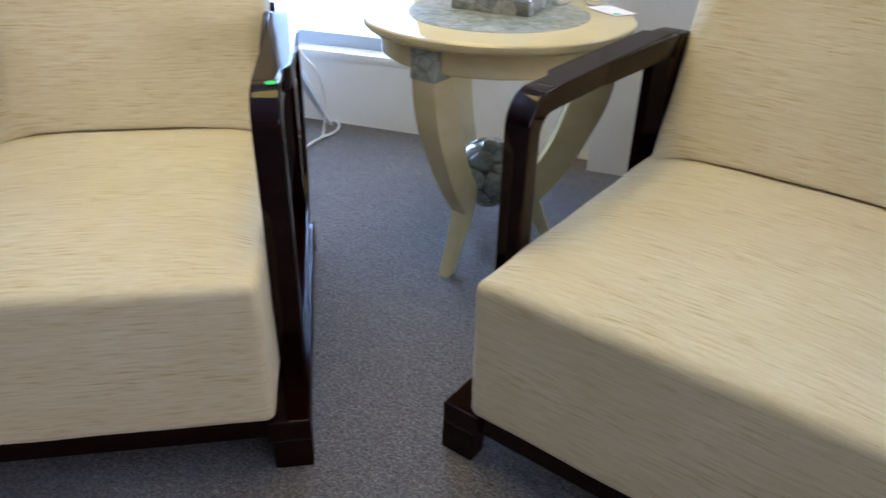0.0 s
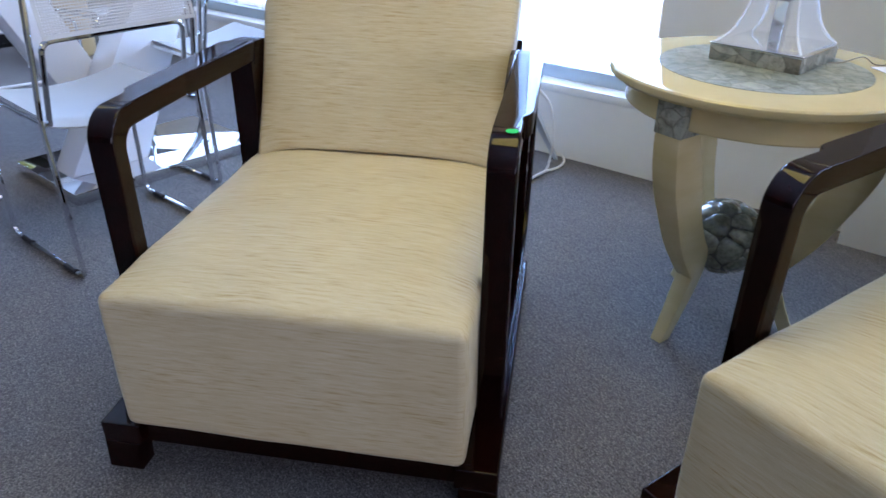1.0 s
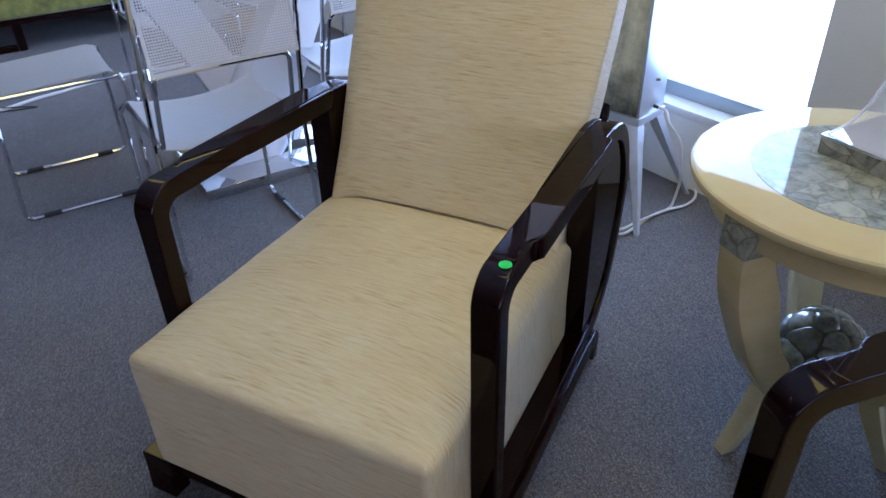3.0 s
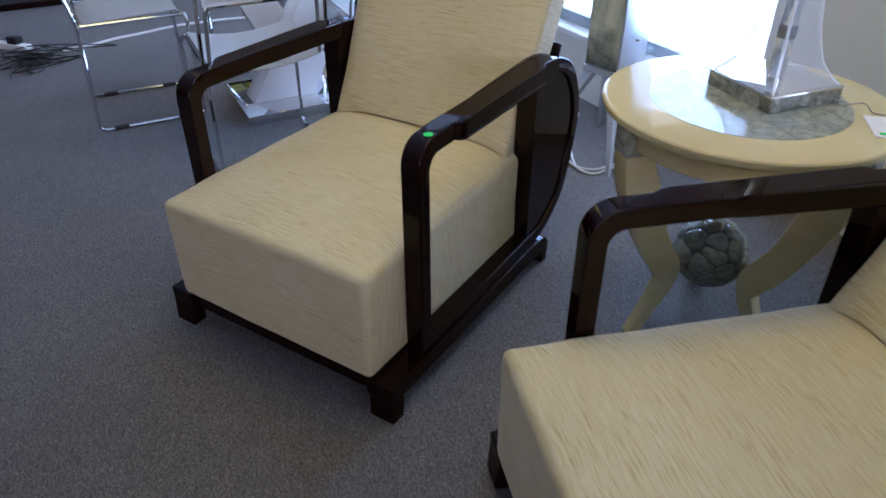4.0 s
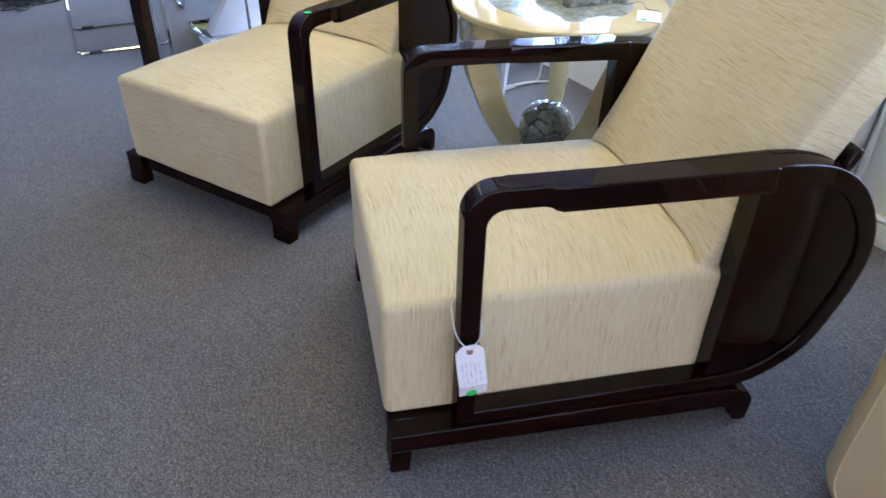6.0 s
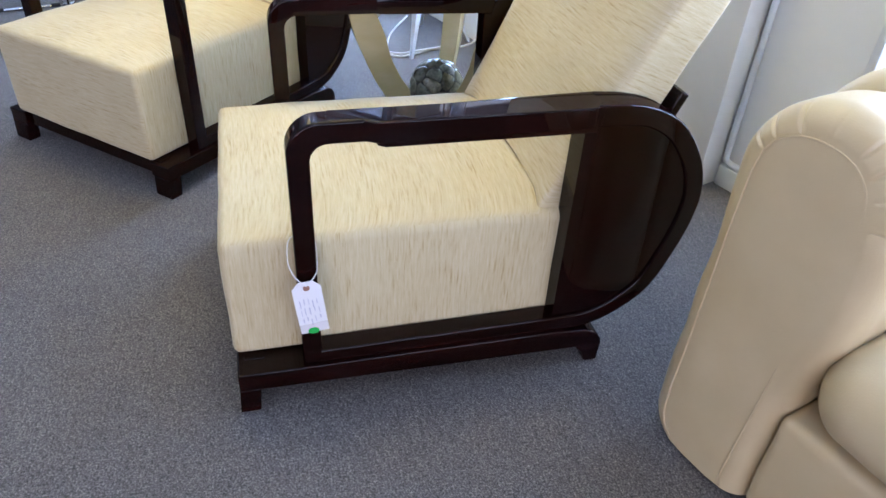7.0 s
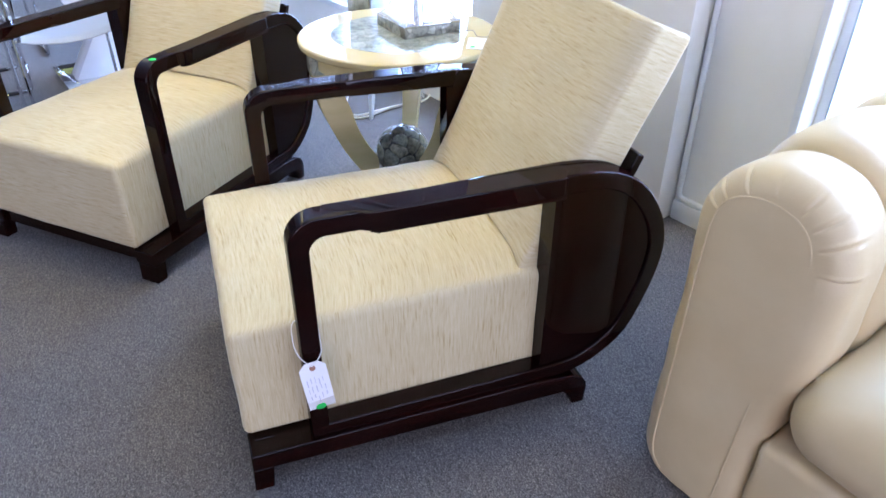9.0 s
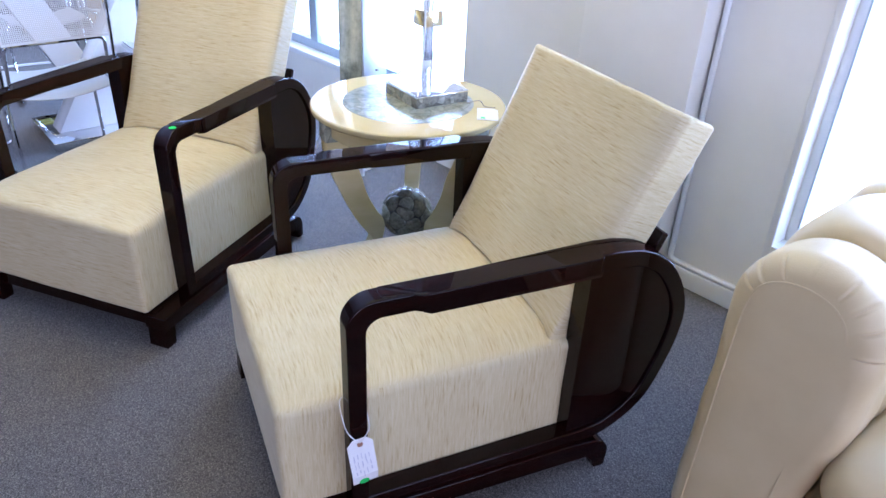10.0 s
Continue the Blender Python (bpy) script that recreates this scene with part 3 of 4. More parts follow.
for k in range(5):
    for j in range(3):
        x = -0.019 + 0.0085 * k + rng.uniform(-0.001, 0.001)
        z = -0.018 - 0.022 * j - rng.random() * 0.008
        part("ink_bar", block(x, x + rng.uniform(0.0012, 0.0022), -0.0018, -0.0014, z - 0.008 - rng.random() * 0.010, z, 0, m=TAG_LEAN), INK, tag, smooth=0)
loop = smooth_path([(0, -0.014, 0.006), (0.016, -0.010, 0.022), (0.024, 0.0, 0.040), (0.022, 0.052, 0.070), (-0.020, 0.054, 0.074), (-0.030, 0.002, 0.060), (-0.022, -0.008, 0.030), (-0.006, -0.013, 0.010), (0, -0.014, 0.005)], 5)
part("string", tube(loop, 0.0012, 6), CORD, tag, "thin white cotton string")

# ---- side table, with its lamp ----
TABLE = (-0.842, 1.572)
table = thing("side_table", pose(*TABLE, 0, 0, 0, -86), "round cream lacquer side table with shell inlay and ball", "table")
part("tabletop", lathe([(0.05, 0.624), (0.300, 0.624), (0.320, 0.627), (0.328, 0.634), (0.330, 0.641), (0.329, 0.648), (0.325, 0.6515), (0.316, 0.653), (0.05, 0.653)], 96), LACQUER, table, "glossy cream lacquer top")
part("inlay", lathe([(0.02, 0.647), (0.221, 0.647), (0.221, 0.6538), (0.02, 0.6538)], 72), SHELL, table, "blue-grey shell mosaic inlay")
part("apron", lathe([(0.262, 0.570), (0.280, 0.567), (0.285, 0.571), (0.285, 0.625), (0.262, 0.625)], 72), LACQUER, table)


def table_leg(turn):
    """A sabre leg: one broad sweep in to the ball, then a kicked-out foot."""
    outer = smooth_path([(0.301, 0.58, 0), (0.298, 0.51, 0), (0.281, 0.43, 0), (0.249, 0.35, 0), (0.210, 0.265, 0), (0.162, 0.192, 0), (0.141, 0.165, 0)], 4)
    toe = smooth_path([(0.152, 0.135, 0), (0.177, 0.07, 0), (0.210, 0.0, 0)], 4)
    heel = smooth_path([(0.176, 0.0, 0), (0.140, 0.075, 0), (0.110, 0.135, 0), (0.096, 0.19, 0), (0.100, 0.235, 0), (0.128, 0.278, 0), (0.163, 0.350, 0), (0.186, 0.43, 0), (0.222, 0.52, 0), (0.238, 0.58, 0)], 4)
    bm = slab([(p.x, p.y) for p in outer + toe + heel], -0.5, 0.5, "y", bevel=0)
    for v in bm.verts:
        z = v.co.z
        v.co.y *= 2 * (0.015 + 0.017 * min(1, z / 0.45) ** 0.8)
    bm.normal_update()
    rim = [e for e in bm.edges if len(e.link_faces) == 2 and e.calc_face_angle(0) > 1.2]
    bmesh.ops.bevel(bm, geom=rim, offset=0.002, segments=2, affect="EDGES", profile=0.5, clamp_overlap=True)
    bmesh.ops.rotate(bm, cent=(0, 0, 0), matrix=Matrix.Rotation(radians(turn), 3, "Z"), verts=bm.verts)
    return bm


for turn in (0, 120, 240):
    leg = part("leg", table_leg(turn), LACQUER, table, "curved cream lacquer leg")
    part("leg_block", block(0.236, 0.3045, -0.034, 0.034, 0.552, 0.6235, 0.003, m=pose(0, 0, 0, 0, 0, turn)), SHELL, leg, "shell-inlaid leg block")


def nugget(seed, seeds, radius):
    """One bulging shell piece, filling its cell of the ball's surface."""
    u = seed.orthogonal().normalized()
    w = seed.cross(u)
    bm = bmesh.new()
    reach = []
    for k in range(14):
        d = u * math.cos(2 * math.pi * k / 14) + w * math.sin(2 * math.pi * k / 14)
        r = 0.05
        while r < 0.8 and min((seed + d * r).normalized().dot(o) - (seed + d * r).normalized().dot(seed) for o in seeds if o is not seed) < 0 and max((seed + d * r).normalized().dot(o) for o in seeds if o is not seed) < (seed + d * r).normalized().dot(seed):
            r += 0.01
        reach.append((d, r))
    mean = sum(r for d, r in reach) / 14
    tip = bm.verts.new(seed * radius)
    last = None
    for f, h in ((0.4, 0.996), (0.7, 0.985), (0.9, 0.965), (0.985, 0.93)):
        ring = [bm.verts.new((seed + d * (0.9 * r + 0.1 * min(mean, r)) * f).normalized() * radius * h) for d, r in reach]
        for k in range(14):
            if last:
                bm.faces.new((last[k], last[(k + 1) % 14], ring[(k + 1) % 14], ring[k]))
            else:
                bm.faces.new((tip, ring[k], ring[(k + 1) % 14]))
        last = ring
    bmesh.ops.translate(bm, vec=(0, 0, BALL_Z), verts=bm.verts)
    return bm


BALL_R, BALL_Z = 0.096, 0.231
rng = random.Random(3)
seeds = []
for k in range(32):
    y = 1 - 2 * (k + 0.5) / 32
    v = Vector((math.sqrt(1 - y * y) * math.cos(k * 2.399963), math.sqrt(1 - y * y) * math.sin(k * 2.399963), y))
    seeds.append((v + Vector((rng.uniform(-1, 1), rng.uniform(-1, 1), rng.uniform(-1, 1))) * 0.24).normalized())
bm = bmesh.new()
bmesh.ops.create_icosphere(bm, subdivisions=4, radius=BALL_R * 0.935, matrix=pose(0, 0, BALL_Z))
ball = part("ball", bm, GROUT, table, "ball of glossy grey-green shell nuggets", 80)
for seed in seeds:
    part("nugget", nugget(seed, seeds, BALL_R), NUGGET, ball, smooth=60)

LAMP = pose(-0.873, 1.647, 0.6538, 0, 0, 12)
LEAD = [(-0.80, 1.715, 0.6552), (-0.77, 1.745, 0.6552), (-0.745, 1.79, 0.668), (-0.72, 1.80, 0.6552), (-0.70, 1.83, 0.6552)]
lamp = thing("table_lamp", LAMP, "clear acrylic table lamp with chrome stem and brass block", "lamp")
part("base", block(-0.102, 0.102, -0.102, 0.102, 0.0, 0.032, 0.0015), LAMP_SHELL, lamp, "shell-inlaid square base with clear edges")
part("base_cap", block(-0.1035, 0.1035, -0.1035, 0.1035, 0.0325, 0.038, 0.001), STEEL, lamp, "mirror-polished top plate")
flare = [(0.038, 0.098), (0.046, 0.090), (0.066, 0.074), (0.10, 0.060), (0.16, 0.047), (0.24, 0.038), (0.36, 0.032), (0.60, 0.030)]


def acrylic_flare(profile, wall=0.006):
    """Four flared clear sheets, open at the top."""
    bm = bmesh.new()
    path = smooth_path([(w, 0, z) for z, w in profile], 4)
    loop = [(p.x, p.z) for p in path] + [(p.x - wall, p.z) for p in path[::-1]]
    rings = [[bm.verts.new((a * w, b * w, z)) for a, b in ((-1, -1), (1, -1), (1, 1), (-1, 1))] for w, z in loop]
    for i, a in enumerate(rings):
        b = rings[(i + 1) % len(rings)]
        for k in range(4):
            bm.faces.new((a[k], a[(k + 1) % 4], b[(k + 1) % 4], b[k]))
    return bm


part("acrylic_body", acrylic_flare(flare), ACRYLIC, lamp, "flared clear acrylic body", 40)
# bright glints on the edges are put in as thin whitish tubes
for a, b in ((-1, -1), (1, -1), (1, 1), (-1, 1)):
    part("edge", tube([(a * (p.x - 0.002), b * (p.x - 0.002), p.z) for p in smooth_path([(w, 0, z) for z, w in flare], 4)], 0.0032, 6), ACRYLIC_EDGE, lamp, "polished acrylic edge, its glint put in as whitish colour")
part("coupling", block(-0.0145, 0.0145, -0.0145, 0.0145, 0.128, 0.158, 0.001), BLACK, lamp, "black coupling on the stem")
part("stem", block(-0.013, 0.013, -0.013, 0.013, 0.0385, 0.85, 0.001), CHROME, lamp, "square chrome stem")
part("collar", block(-0.034, 0.034, -0.034, 0.034, 0.240, 0.290, 0.002), BRASS, lamp, "polished brass block")

part("lead", tube(smooth_path([LAMP.inverted() @ Vector(p) for p in LEAD], 6), 0.0014, 6), PLASTIC, lamp, "thin lamp lead on the table")

# tag lying on the table
card = thing("table_tag", pose(-0.645, 1.776, 0.6545, 0, 0, -24), "white paper tag lying on the table", "tag")
part("card", slab([(-0.057, -0.034), (0.057, -0.034), (0.057, 0.034), (-0.042, 0.034), (-0.057, 0.020)], 0.0, 0.0012, "z", bevel=0), PAPER, card, smooth=0)
part("dot", block(0.034, 0.046, -0.022, -0.008, 0.0013, 0.0019, 0), GREEN, card, "green sale sticker", smooth=0)

# ---- tower floor lamp ----
TOWER = pose(-1.895, 1.706, 0, 0, 0, 30.5)
tower = thing("floor_lamp", TOWER, "tall square tower lamp with smoked panels on splayed legs", "lamp")
T = 0.166
part("plinth", block(-T - 0.004, 0.004, -0.004, T + 0.004, 0.305, 0.331, 0.002), SILVER, tower)
part("shaft", block(-T + 0.002, -0.002, 0.002, T - 0.002, 0.331, 1.75, 0.002), SILVER, tower, "pale silvered shaft")
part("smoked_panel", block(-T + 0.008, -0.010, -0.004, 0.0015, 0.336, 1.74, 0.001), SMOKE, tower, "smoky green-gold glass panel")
for x, y, sx, sy in ((-0.022, 0.022, 0.150, -0.172), (-T + 0.022, 0.022, -0.110, -0.150), (-0.022, T - 0.022, 0.134, 0.082), (-T + 0.022, T - 0.022, -0.06, 0.05)):
    bm = bmesh.new()
    bmesh.ops.create_cone(bm, cap_ends=True, segments=4, radius1=0.010, radius2=0.030, depth=0.305, matrix=pose(0, 0, 0.1525, 0, 0, 45))
    for v in bm.verts:
        k = 1 - v.co.z / 0.305
        v.co += Vector((x + sx * k, y + sy * k, 0))
    part("leg", bm, SILVER, tower, smooth=0)
bm = tube([(0.0, 0.085, 0.445), (0.014, 0.087, 0.447)], 0.0045, 8)
part("switch", bm, PLASTIC, tower, "small toggle switch")
part("cord_grip", tube([(0.0, 0.090, 0.353), (0.018, 0.092, 0.350)], 0.006, 10), BLACK, tower)


def cord(name, points, r, mat, label, n=8):
    ob = part(name, tube(smooth_path(points, n), r, 6), mat)
    return tagged(ob, label, "cable")


g = TOWER @ Vector((0.017, 0.092, 0.350))
cord("lamp_cord", [g, g + Vector((0.03, 0.012, -0.004)), (-1.859, 1.800, 0.318), (-1.835, 1.827, 0.275), (-1.824, 1.842, 0.216), (-1.817, 1.850, 0.134), (-1.822, 1.846, 0.059), (-1.825, 1.83, 0.008), (-1.80, 1.75, 0.006), (-1.75, 1.66, 0.006), (-1.72, 1.59, 0.006), (-1.77, 1.545, 0.006), (-1.86, 1.55, 0.006), (-2.05, 1.60, 0.006), (-2.3, 1.72, 0.006)], 0.005, CORD, "white lamp cord looped on the carpet")
cord("extension_cable", [(-2.30, 1.86, 0.006), (-2.144, 1.931, 0.006), (-2.04, 1.985, 0.006), (-1.95, 2.003, 0.006), (-1.875, 1.968, 0.006), (-1.83, 1.90, 0.006), (-1.807, 1.805, 0.014), (-1.764, 1.669, 0.014), (-1.745, 1.59, 0.012), (-1.83, 1.53, 0.006), (-2.1, 1.56, 0.006)], 0.005, CORD, "white power cord lying on the carpet")
outlet = thing("wall_outlet", WALL @ pose(-0.675, -0.004, 0.12), "small grey wall outlet under the sill", "outlet")
part("plate", block(-0.03, 0.03, -0.004, 0.003, -0.05, 0.05, 0.002), TRIM, outlet)
part("plug", block(-0.014, 0.014, -0.035, -0.0045, -0.035, 0.005, 0.004), PLASTIC, outlet, "grey plug")

# ---- leather sofa ----


def arm_section(z1, inset, s0=1.802, s1=2.098, r=0.148, n=190):
    """Cross-section of the arm: upright outer side, full round top, tucked-in foot."""
    c, ring = (s0 + s1) / 2, []
    low = z1 - r
    for k in range(33):
        z = low * (k / 33) ** 1.5
        ring.append((s0 + inset - 0.015 * max(0, 1 - z / 0.52) + 0.055 * max(0, 1 - z / 0.09) ** 2, max(0.012, z), 0.0))
    for k in range(n + 1):
        t = math.pi * (1 - k / n)
        ring.append((c + (r - inset) * math.cos(t), low + (r - inset) * math.sin(t), 1.0))
    for k in range(16, -1, -1):
        z = low * k / 17
        tuck = min(1, max(0, (0.52 - z) / 0.30))
        ring.append((s1 - inset - 0.052 * tuck * tuck * (3 - 2 * tuck), max(0.012, z), 0.0))
    return ring


# pleats: place round the top (degrees), length back from the front seam, depth
PLEATS = [(65, 0.030, 0.0050), (46, 0.045, 0.0060), (27, 0.065, 0.0060), (1, 0.055, 0.0075), (119, 0.036, 0.0055), (140, 0.036, 0.0045), (155, 0.032, 0.0045), (93, 0.025, 0.0015)]


def sofa_arm(n0, n1, z1, edge):
    """A stuffed arm run back in three puffs, its front edge rolled over and gathered in pleats."""
    bm = bmesh.new()
    creases = [n0 - 0.05, n0 + 0.165, n0 + 0.425, n1 + 0.02]
    stations = [(n0 + edge * (1 - math.cos(math.pi / 2 * k / 16)), edge * (1 - math.sin(math.pi / 2 * k / 16)), 0.0) for k in range(17)]
    # the front panel swells out a little inside its seam
    stations[:0] = [(n0 - 0.004 * (1 - (1 - f) ** 2), edge + 0.042 * f, 0.0) for f in (1.0, 0.75, 0.5, 0.3, 0.12)]
    for a, b, tall in zip(creases, creases[1:], (0.0, 0.022, 0.026)):
        for k in range(25):
            u = -1 + 2 * k / 24
            n = (a + b) / 2 + (b - a) / 2 * math.copysign(abs(u) ** 0.7, u)
            if n > n0 + edge + 0.004:
                stations.append((n, 0.034 * (1 - math.sqrt(max(0, 1 - abs(u) ** 3.2))) * (u > 0 or a > n0), tall))
    rings = []
    for n, inset, tall in stations:
        ring = []
        c, low = 1.950, z1 + tall - 0.148
        for s, z, top in arm_section(z1 + tall, inset):
            angle = math.degrees(math.atan2(z - low, s - c))
            dent = 0.0
            for at, reach, deep in PLEATS:
                back = max(0, n - n0) + max(0, edge - inset) * 0.4
                along = max(0, 1 - back / (reach + 0.02)) * min(1, back / 0.006)
                d = (angle - at) / 1.5
                dent += 1.5 * deep * along ** 0.8 * (math.exp(-d * d) - 0.45 * math.exp(-((d - 2.1) / 1.3) ** 2))
            w = noise.noise(Vector((s * 7, n * 7, z * 7))) * 0.006 + noise.noise(Vector((s * 19, n * 19, z * 19))) * 0.0022
            out = Vector((s - c, z - low)).normalized() if z > low - 0.12 else Vector((math.copysign(1, s - c), 0))
            ring.append(bm.verts.new((s + w - dent * out.x, n, max(0.012, z + w * 0.5 - dent * out.y))))
        rings.append(ring)
    for a, b in zip(rings, rings[1:]):
        for k in range(len(a)):
            bm.faces.new((a[k], a[(k + 1) % len(a)], b[(k + 1) % len(a)], b[k]))
    bm.faces.new(rings[0][::-1])
    bm.faces.new(rings[-1])
    return bm


sofa = thing("sofa", WALL, "cream leather sofa with plump rounded arm and pleats", "sofa")
AN, AZ = -1.000, 0.800
part("arm", sofa_arm(AN, -0.30, AZ, 0.050), LEATHER, sofa, "stuffed leather arm", 60)
seam = [(1.868, 0.022), (1.836, 0.08), (1.838, 0.30), (1.843, 0.60), (1.850, 0.680), (1.866, 0.716), (1.898, 0.738), (1.942, 0.746), (1.988, 0.737), (2.017, 0.714), (2.030, 0.685), (2.034, 0.645), (2.024, 0.543), (2.010, 0.331), (1.997, 0.098), (1.994, 0.020)]
part("seam", tube(smooth_path([(s, AN - 0.0004, z) for s, z in seam], 6), 0.0018, 6), LEATHER, sofa, "stitched seam round the arm front")
part("seat_base", soft_box(2.046, 3.65, -0.992, -0.30, 0.012, 0.262, 0.022, 12, 0, 0.003, 7), LEATHER, sofa)
part("seat_cushion", soft_box(2.068, 2.80, -1.018, -0.38, 0.268, 0.455, 0.080, 16, 0.02, 0.006, 2), LEATHER, sofa, "plump leather seat cushion")
part("seat_cushion", soft_box(2.81, 3.52, -1.018, -0.38, 0.262, 0.452, 0.075, 16, 0.02, 0.006, 5), LEATHER, sofa, "plump leather seat cushion")
part("back_cushion", soft_box(2.09, 2.80, -0.52, -0.16, 0.30, 0.84, 0.13, 16, 0.0, 0.008, 9), LEATHER, sofa, "plump leather back cushion")
part("back_cushion", soft_box(2.81, 3.60, -0.52, -0.16, 0.30, 0.84, 0.13, 16, 0.0, 0.008, 12), LEATHER, sofa, "plump leather back cushion")
part("sofa_back", soft_box(1.80, 3.65, -0.30, -0.14, 0.02, 0.76, 0.05, 10, 0.0, 0.003, 3), LEATHER, sofa)

# ---- chrome chairs and the white pedestal table ----


def mesh_panel(w, h, thick, pitch, dip, m, rim=0.012):
    """A perforated sheet: a real grid of square holes, slightly dished."""
    nx, ny = int(w / pitch), int(h / pitch)
    px, py = w / nx, h / ny
    bm = bmesh.new()
    xs, ys = [], []
    for k in range(nx):
        xs += [-w / 2 + k * px, -w / 2 + k * px + px * 0.45]
    xs.append(w / 2)
    for k in range(ny):
        ys += [-h / 2 + k * py, -h / 2 + k * py + py * 0.45]
    ys.append(h / 2)
    vs = [[bm.verts.new((x, y, -dip * (1 - (2 * x / w) ** 2))) for x in xs] for y in ys]
    edge_x, edge_y = max(1, int(rim / px)) * 2, max(1, int(rim / py)) * 2
    for j in range(len(ys) - 1):
        for i in range(len(xs) - 1):
            hole = i % 2 == 1 and j % 2 == 1 and edge_x < i < len(xs) - 1 - edge_x and edge_y < j < len(ys) - 1 - edge_y
            if not hole:
                bm.faces.new((vs[j][i], vs[j][i + 1], vs[j + 1][i + 1], vs[j + 1][i]))
    made = bmesh.ops.extrude_face_region(bm, geom=list(bm.faces))
    bmesh.ops.translate(bm, vec=(0, 0, thick), verts=[g for g in made["geom"] if isinstance(g, bmesh.types.BMVert)])
    bmesh.ops.transform(bm, matrix=m, verts=bm.verts)
    return bm


def seat_sheet(w, h, dip, m):
    """A thin seat sagging between its side rails, its rims turned down."""
    bm = bmesh.new()
    vs = []
    for j in range(15):
        y = -h / 2 + h * j / 14
        rim = max(0, abs(2 * y / h) - 0.9) * 0.12
        vs.append([bm.verts.new((w * (i / 16 - 0.5), y, -dip * (1 - (i / 8 - 1) ** 2) - rim)) for i in range(17)])
    for a, b in zip(vs, vs[1:]):
        for i in range(16):
            bm.faces.new((a[i], a[i + 1], b[i + 1], b[i]))
    made = bmesh.ops.extrude_face_region(bm, geom=list(bm.faces))
    bmesh.ops.translate(bm, vec=(0, 0, 0.004), verts=[g for g in made["geom"] if isinstance(g, bmesh.types.BMVert)])
    bmesh.ops.transform(bm, matrix=m, verts=bm.verts)
    return bm


SEAT_WHITE = make_paint("pale_seat_sling", (0.38, 0.375, 0.355), 0.45)


def chrome_chair(m, label):
    """Sled-base chair; x to its right, y forward, its floor centre at the origin."""
    c = thing("chrome_chair", m, label, "chair", "chairs round the white table")
    part("seat", seat_sheet(0.40, 0.40, 0.030, pose(0, 0.005, 0.457, 3)), SEAT_WHITE, c, "smooth pale grey sling seat")
    part("backrest", mesh_panel(0.405, 0.215, 0.0012, 0.0070, 0.022, pose(0, -0.270, 0.772, 80)), MESH_WHITE, c, "white perforated metal back")
    r = 0.0075
    for k in (-1, 1):
        x = k * 0.222
        path = bent_path([(k * 0.205, 0.205, 0.452), (x, 0.215, 0.43), (x, 0.215, 0.0085), (x, -0.225, 0.0085), (x, -0.205, 0.45), (k * 0.213, -0.292, 0.885)], 0.03)
        part("side_frame", tube(path, r), CHROME, c)
        for y in (0.13, -0.14):
            part("glide", tube([(x, y - 0.03, 0.0105), (x, y + 0.03, 0.0105)], 0.0095, 8), BLACK, c, "black plastic floor glide")
        part("crossbar", tube([(k * 0.213, -0.20, 0.445), (k * 0.203, 0.20, 0.447)], 0.006), CHROME, c)
    part("back_bow", tube(bent_path([(-0.197, -0.19, 0.44), (-0.190, -0.242, 0.655), (0.190, -0.242, 0.655), (0.197, -0.19, 0.44)], 0.03), r), CHROME, c, "bent chrome bow under the back")
    part("top_bow", tube(bent_path([(-0.213, -0.291, 0.880), (-0.205, -0.294, 0.893), (0.205, -0.294, 0.893), (0.213, -0.291, 0.880)], 0.01), r), CHROME, c)
    return c


PEDESTAL = pose(-2.812, 0.517, 0, 0, 0, 18)
# x out towards the armchairs, y along the plate
near = pose(-2.140, 0.346, 0, 0, 0, 108.7)
chair = chrome_chair(near, "chrome sled chair with white perforated seat and back")
copy_thing(chair, pose(-2.722, -0.225, 0, 0, 0, 18))
copy_thing(chair, near @ pose(0.65, 0.286, 0, 0, 0, 0))
copy_thing(chair, PEDESTAL @ pose(-0.72, -0.11, 0, 0, 0, -90))
copy_thing(chair, PEDESTAL @ pose(-0.68, 0.38, 0, 0, 0, -86))

ped = thing("pedestal_table", PEDESTAL, "white lacquer crossed-slab table base on polished steel plate", "table")
part("plate", block(-0.150, 0.315, -0.375, 0.375, 0.0, 0.045, 0.003), STEEL, ped, "mirror-polished steel floor plate")
for k in (-1, 1):
    shape = [(-0.315, 0.0455), (-0.025, 0.0455), (0.30, 0.72), (0.105, 0.72)] if k > 0 else [(-0.09, 0.0455), (-0.41, 0.72), (-0.24, 0.72), (0.08, 0.0455)]
    x0, x1 = (0.032, 0.175) if k > 0 else (-0.115, 0.028)
    part("slab", slab(shape, x0, x1, "x", bevel=0.004), WHITE, ped, "slanted white lacquer slab")

# ---- far side of the room ----
green_sofa = thing("green_sofa", pose(-5.22, -0.80, 0, 0, 0, 19.5), "olive green velvet sofa on a dark wood sled frame", "sofa")
part("body", soft_box(-0.42, 0.43, -1.0, 0.44, 0.19, 0.33, 0.03, 10, 0.0, 0.004, 1), VELVET, green_sofa)
for y in (-0.99, -0.27):
    part("seat_cushion", soft_box(-0.42, 0.45, y, y + 0.70, 0.33, 0.50, 0.05, 12, 0.02, 0.006, y), VELVET, green_sofa, "plump velvet seat cushion")
part("arm", soft_box(-0.45, 0.45, 0.445, 0.64, 0.19, 0.64, 0.06, 10, 0.0, 0.004, 2), VELVET, green_sofa)
part("back", soft_box(-0.62, -0.425, -1.0, 0.64, 0.19, 0.84, 0.06, 10, 0.0, 0.004, 3), VELVET, green_sofa)
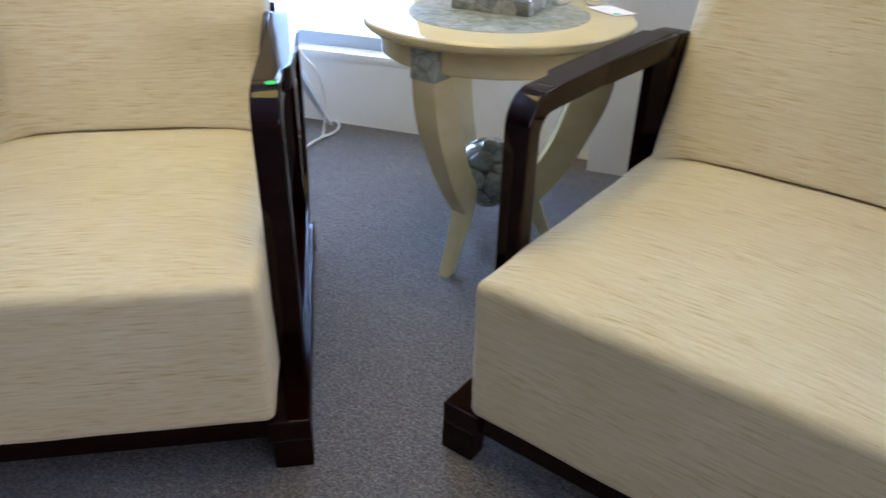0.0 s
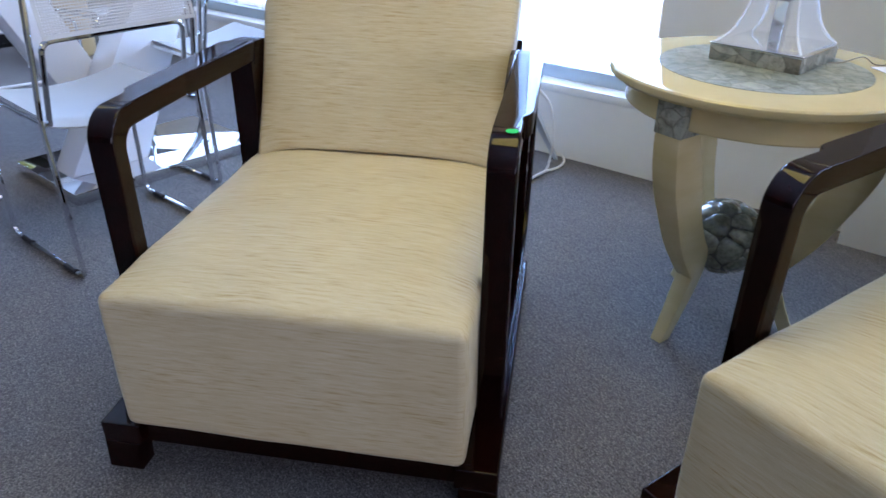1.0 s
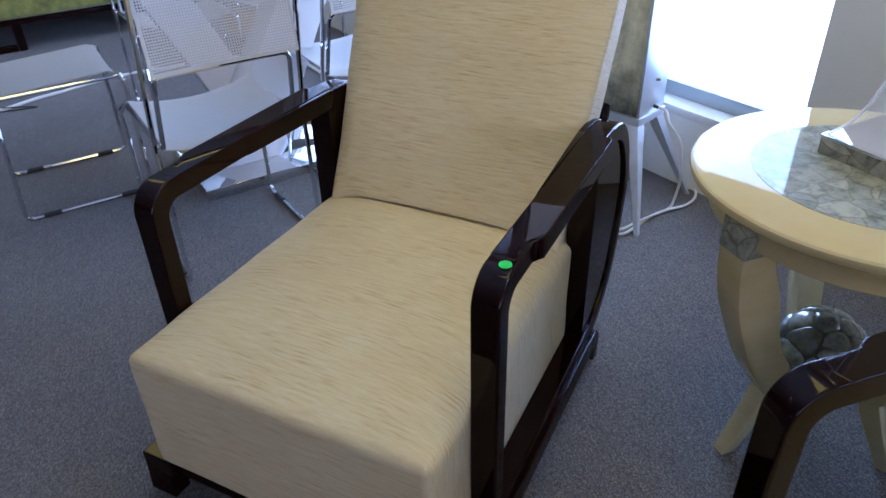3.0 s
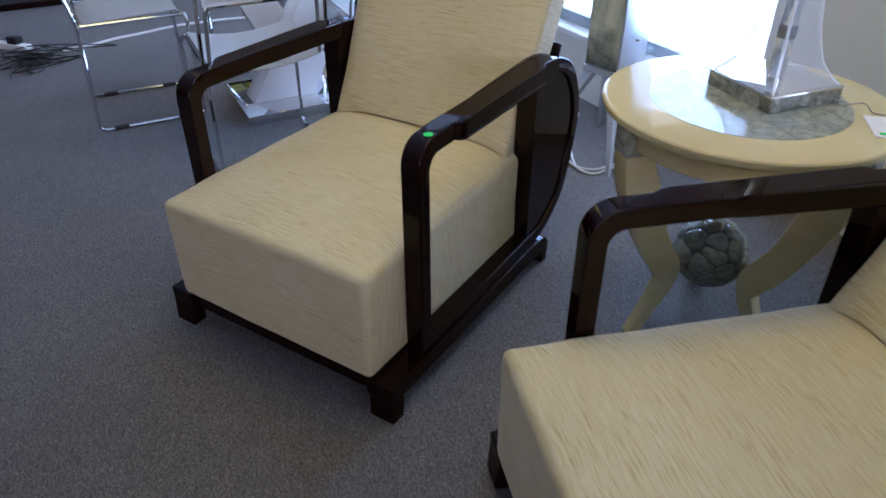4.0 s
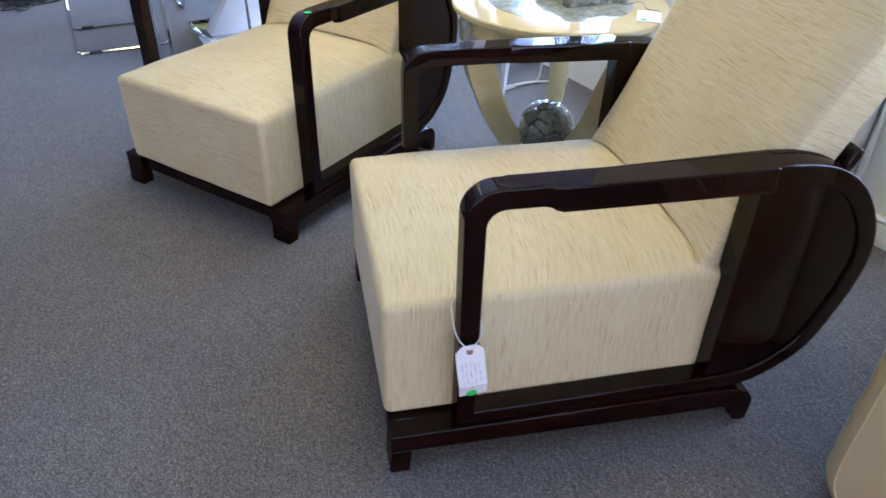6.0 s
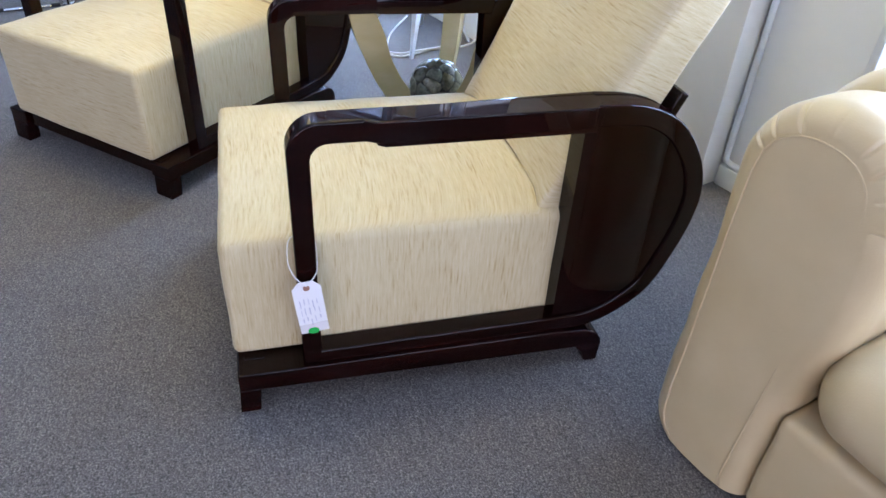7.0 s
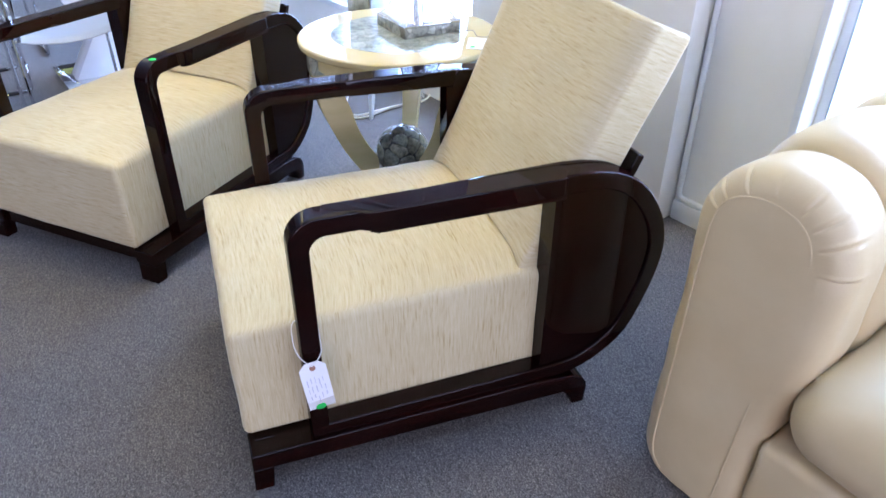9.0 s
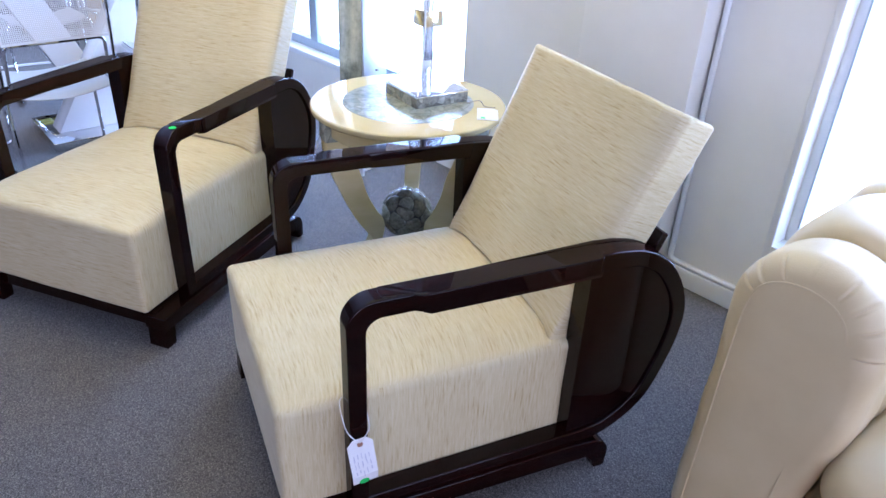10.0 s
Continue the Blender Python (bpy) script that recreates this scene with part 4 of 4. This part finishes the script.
for y in (-0.94, 0.56):
    part("floor_rail", block(-0.55, 0.41, y - 0.025, y + 0.025, 0.0, 0.035, 0.003), WOOD, green_sofa, "dark wood sled rail")
for y in (-0.94, -0.19, 0.56):
    for x in (-0.52, 0.385):
        part("leg", block(x - 0.025, x + 0.025, y - 0.0245, y + 0.0245, 0.0352 if y != -0.19 else 0.0, 0.155, 0.003), WOOD, green_sofa)
for x in (-0.52, 0.385):
    part("base_rail", block(x - 0.027, x + 0.027, -0.97, 0.59, 0.1555, 0.19, 0.003), WOOD, green_sofa)
part("front_bar", block(0.365, 0.405, -0.912, -0.218, 0.0, 0.035, 0.003), WOOD, green_sofa, "low dark wood bar near the floor")
cab = thing("black_cabinet", pose(-5.40, 0.28, 0, 0, 0, 19.5), "black lacquer cabinet beside the green sofa", "cabinet")
part("body", block(-0.25, 0.22, -0.30, 0.30, 0.03, 0.9, 0.005), BLACK, cab)
part("plinth", block(-0.22, 0.19, -0.27, 0.27, 0.0, 0.03, 0.002), BLACK, cab)
stool = thing("drum_stool", pose(-4.80, 0.52, 0), "pale wooden drum stool", "stool")
part("drum", lathe([(0.16, 0.0), (0.17, 0.01), (0.175, 0.2), (0.17, 0.37), (0.16, 0.385)], 40), RATTAN, stool)
part("top", lathe([(0.05, 0.386), (0.172, 0.386), (0.176, 0.394), (0.172, 0.402), (0.05, 0.402)], 40), RATTAN, stool)

# power strip, black leads and the long white cable
strip = thing("power_strip", pose(-3.74, -1.17, 0, 0, 0, 62), "white power strip on the carpet", "power strip")
part("body", block(-0.16, 0.16, -0.028, 0.028, 0.0, 0.034, 0.006), CORD, strip)
part("plug", block(0.03, 0.10, -0.022, 0.03, 0.0345, 0.075, 0.005), BLACK, strip, "black adaptor plug")
rng = random.Random(11)
pts = [(-3.50 + rng.gauss(0, 0.11), -0.95 + rng.gauss(0, 0.11), 0.005 + 0.026 * rng.random()) for k in range(60)]
cord("tangled_lead", pts, 0.0032, BLACK, "tangled black power leads on the carpet", 6)
cord("long_cable", [(-3.62, -0.84, 0.008), (-3.70, -0.71, 0.008), (-3.80, -0.60, 0.008), (-3.88, -0.47, 0.008), (-4.0, -0.30, 0.008), (-4.08, -0.08, 0.008), (-4.13, 0.2, 0.008), (-4.16, 0.5, 0.008), (-4.1, 0.9, 0.008)], 0.008, CORD, "long white flat cable across the carpet")
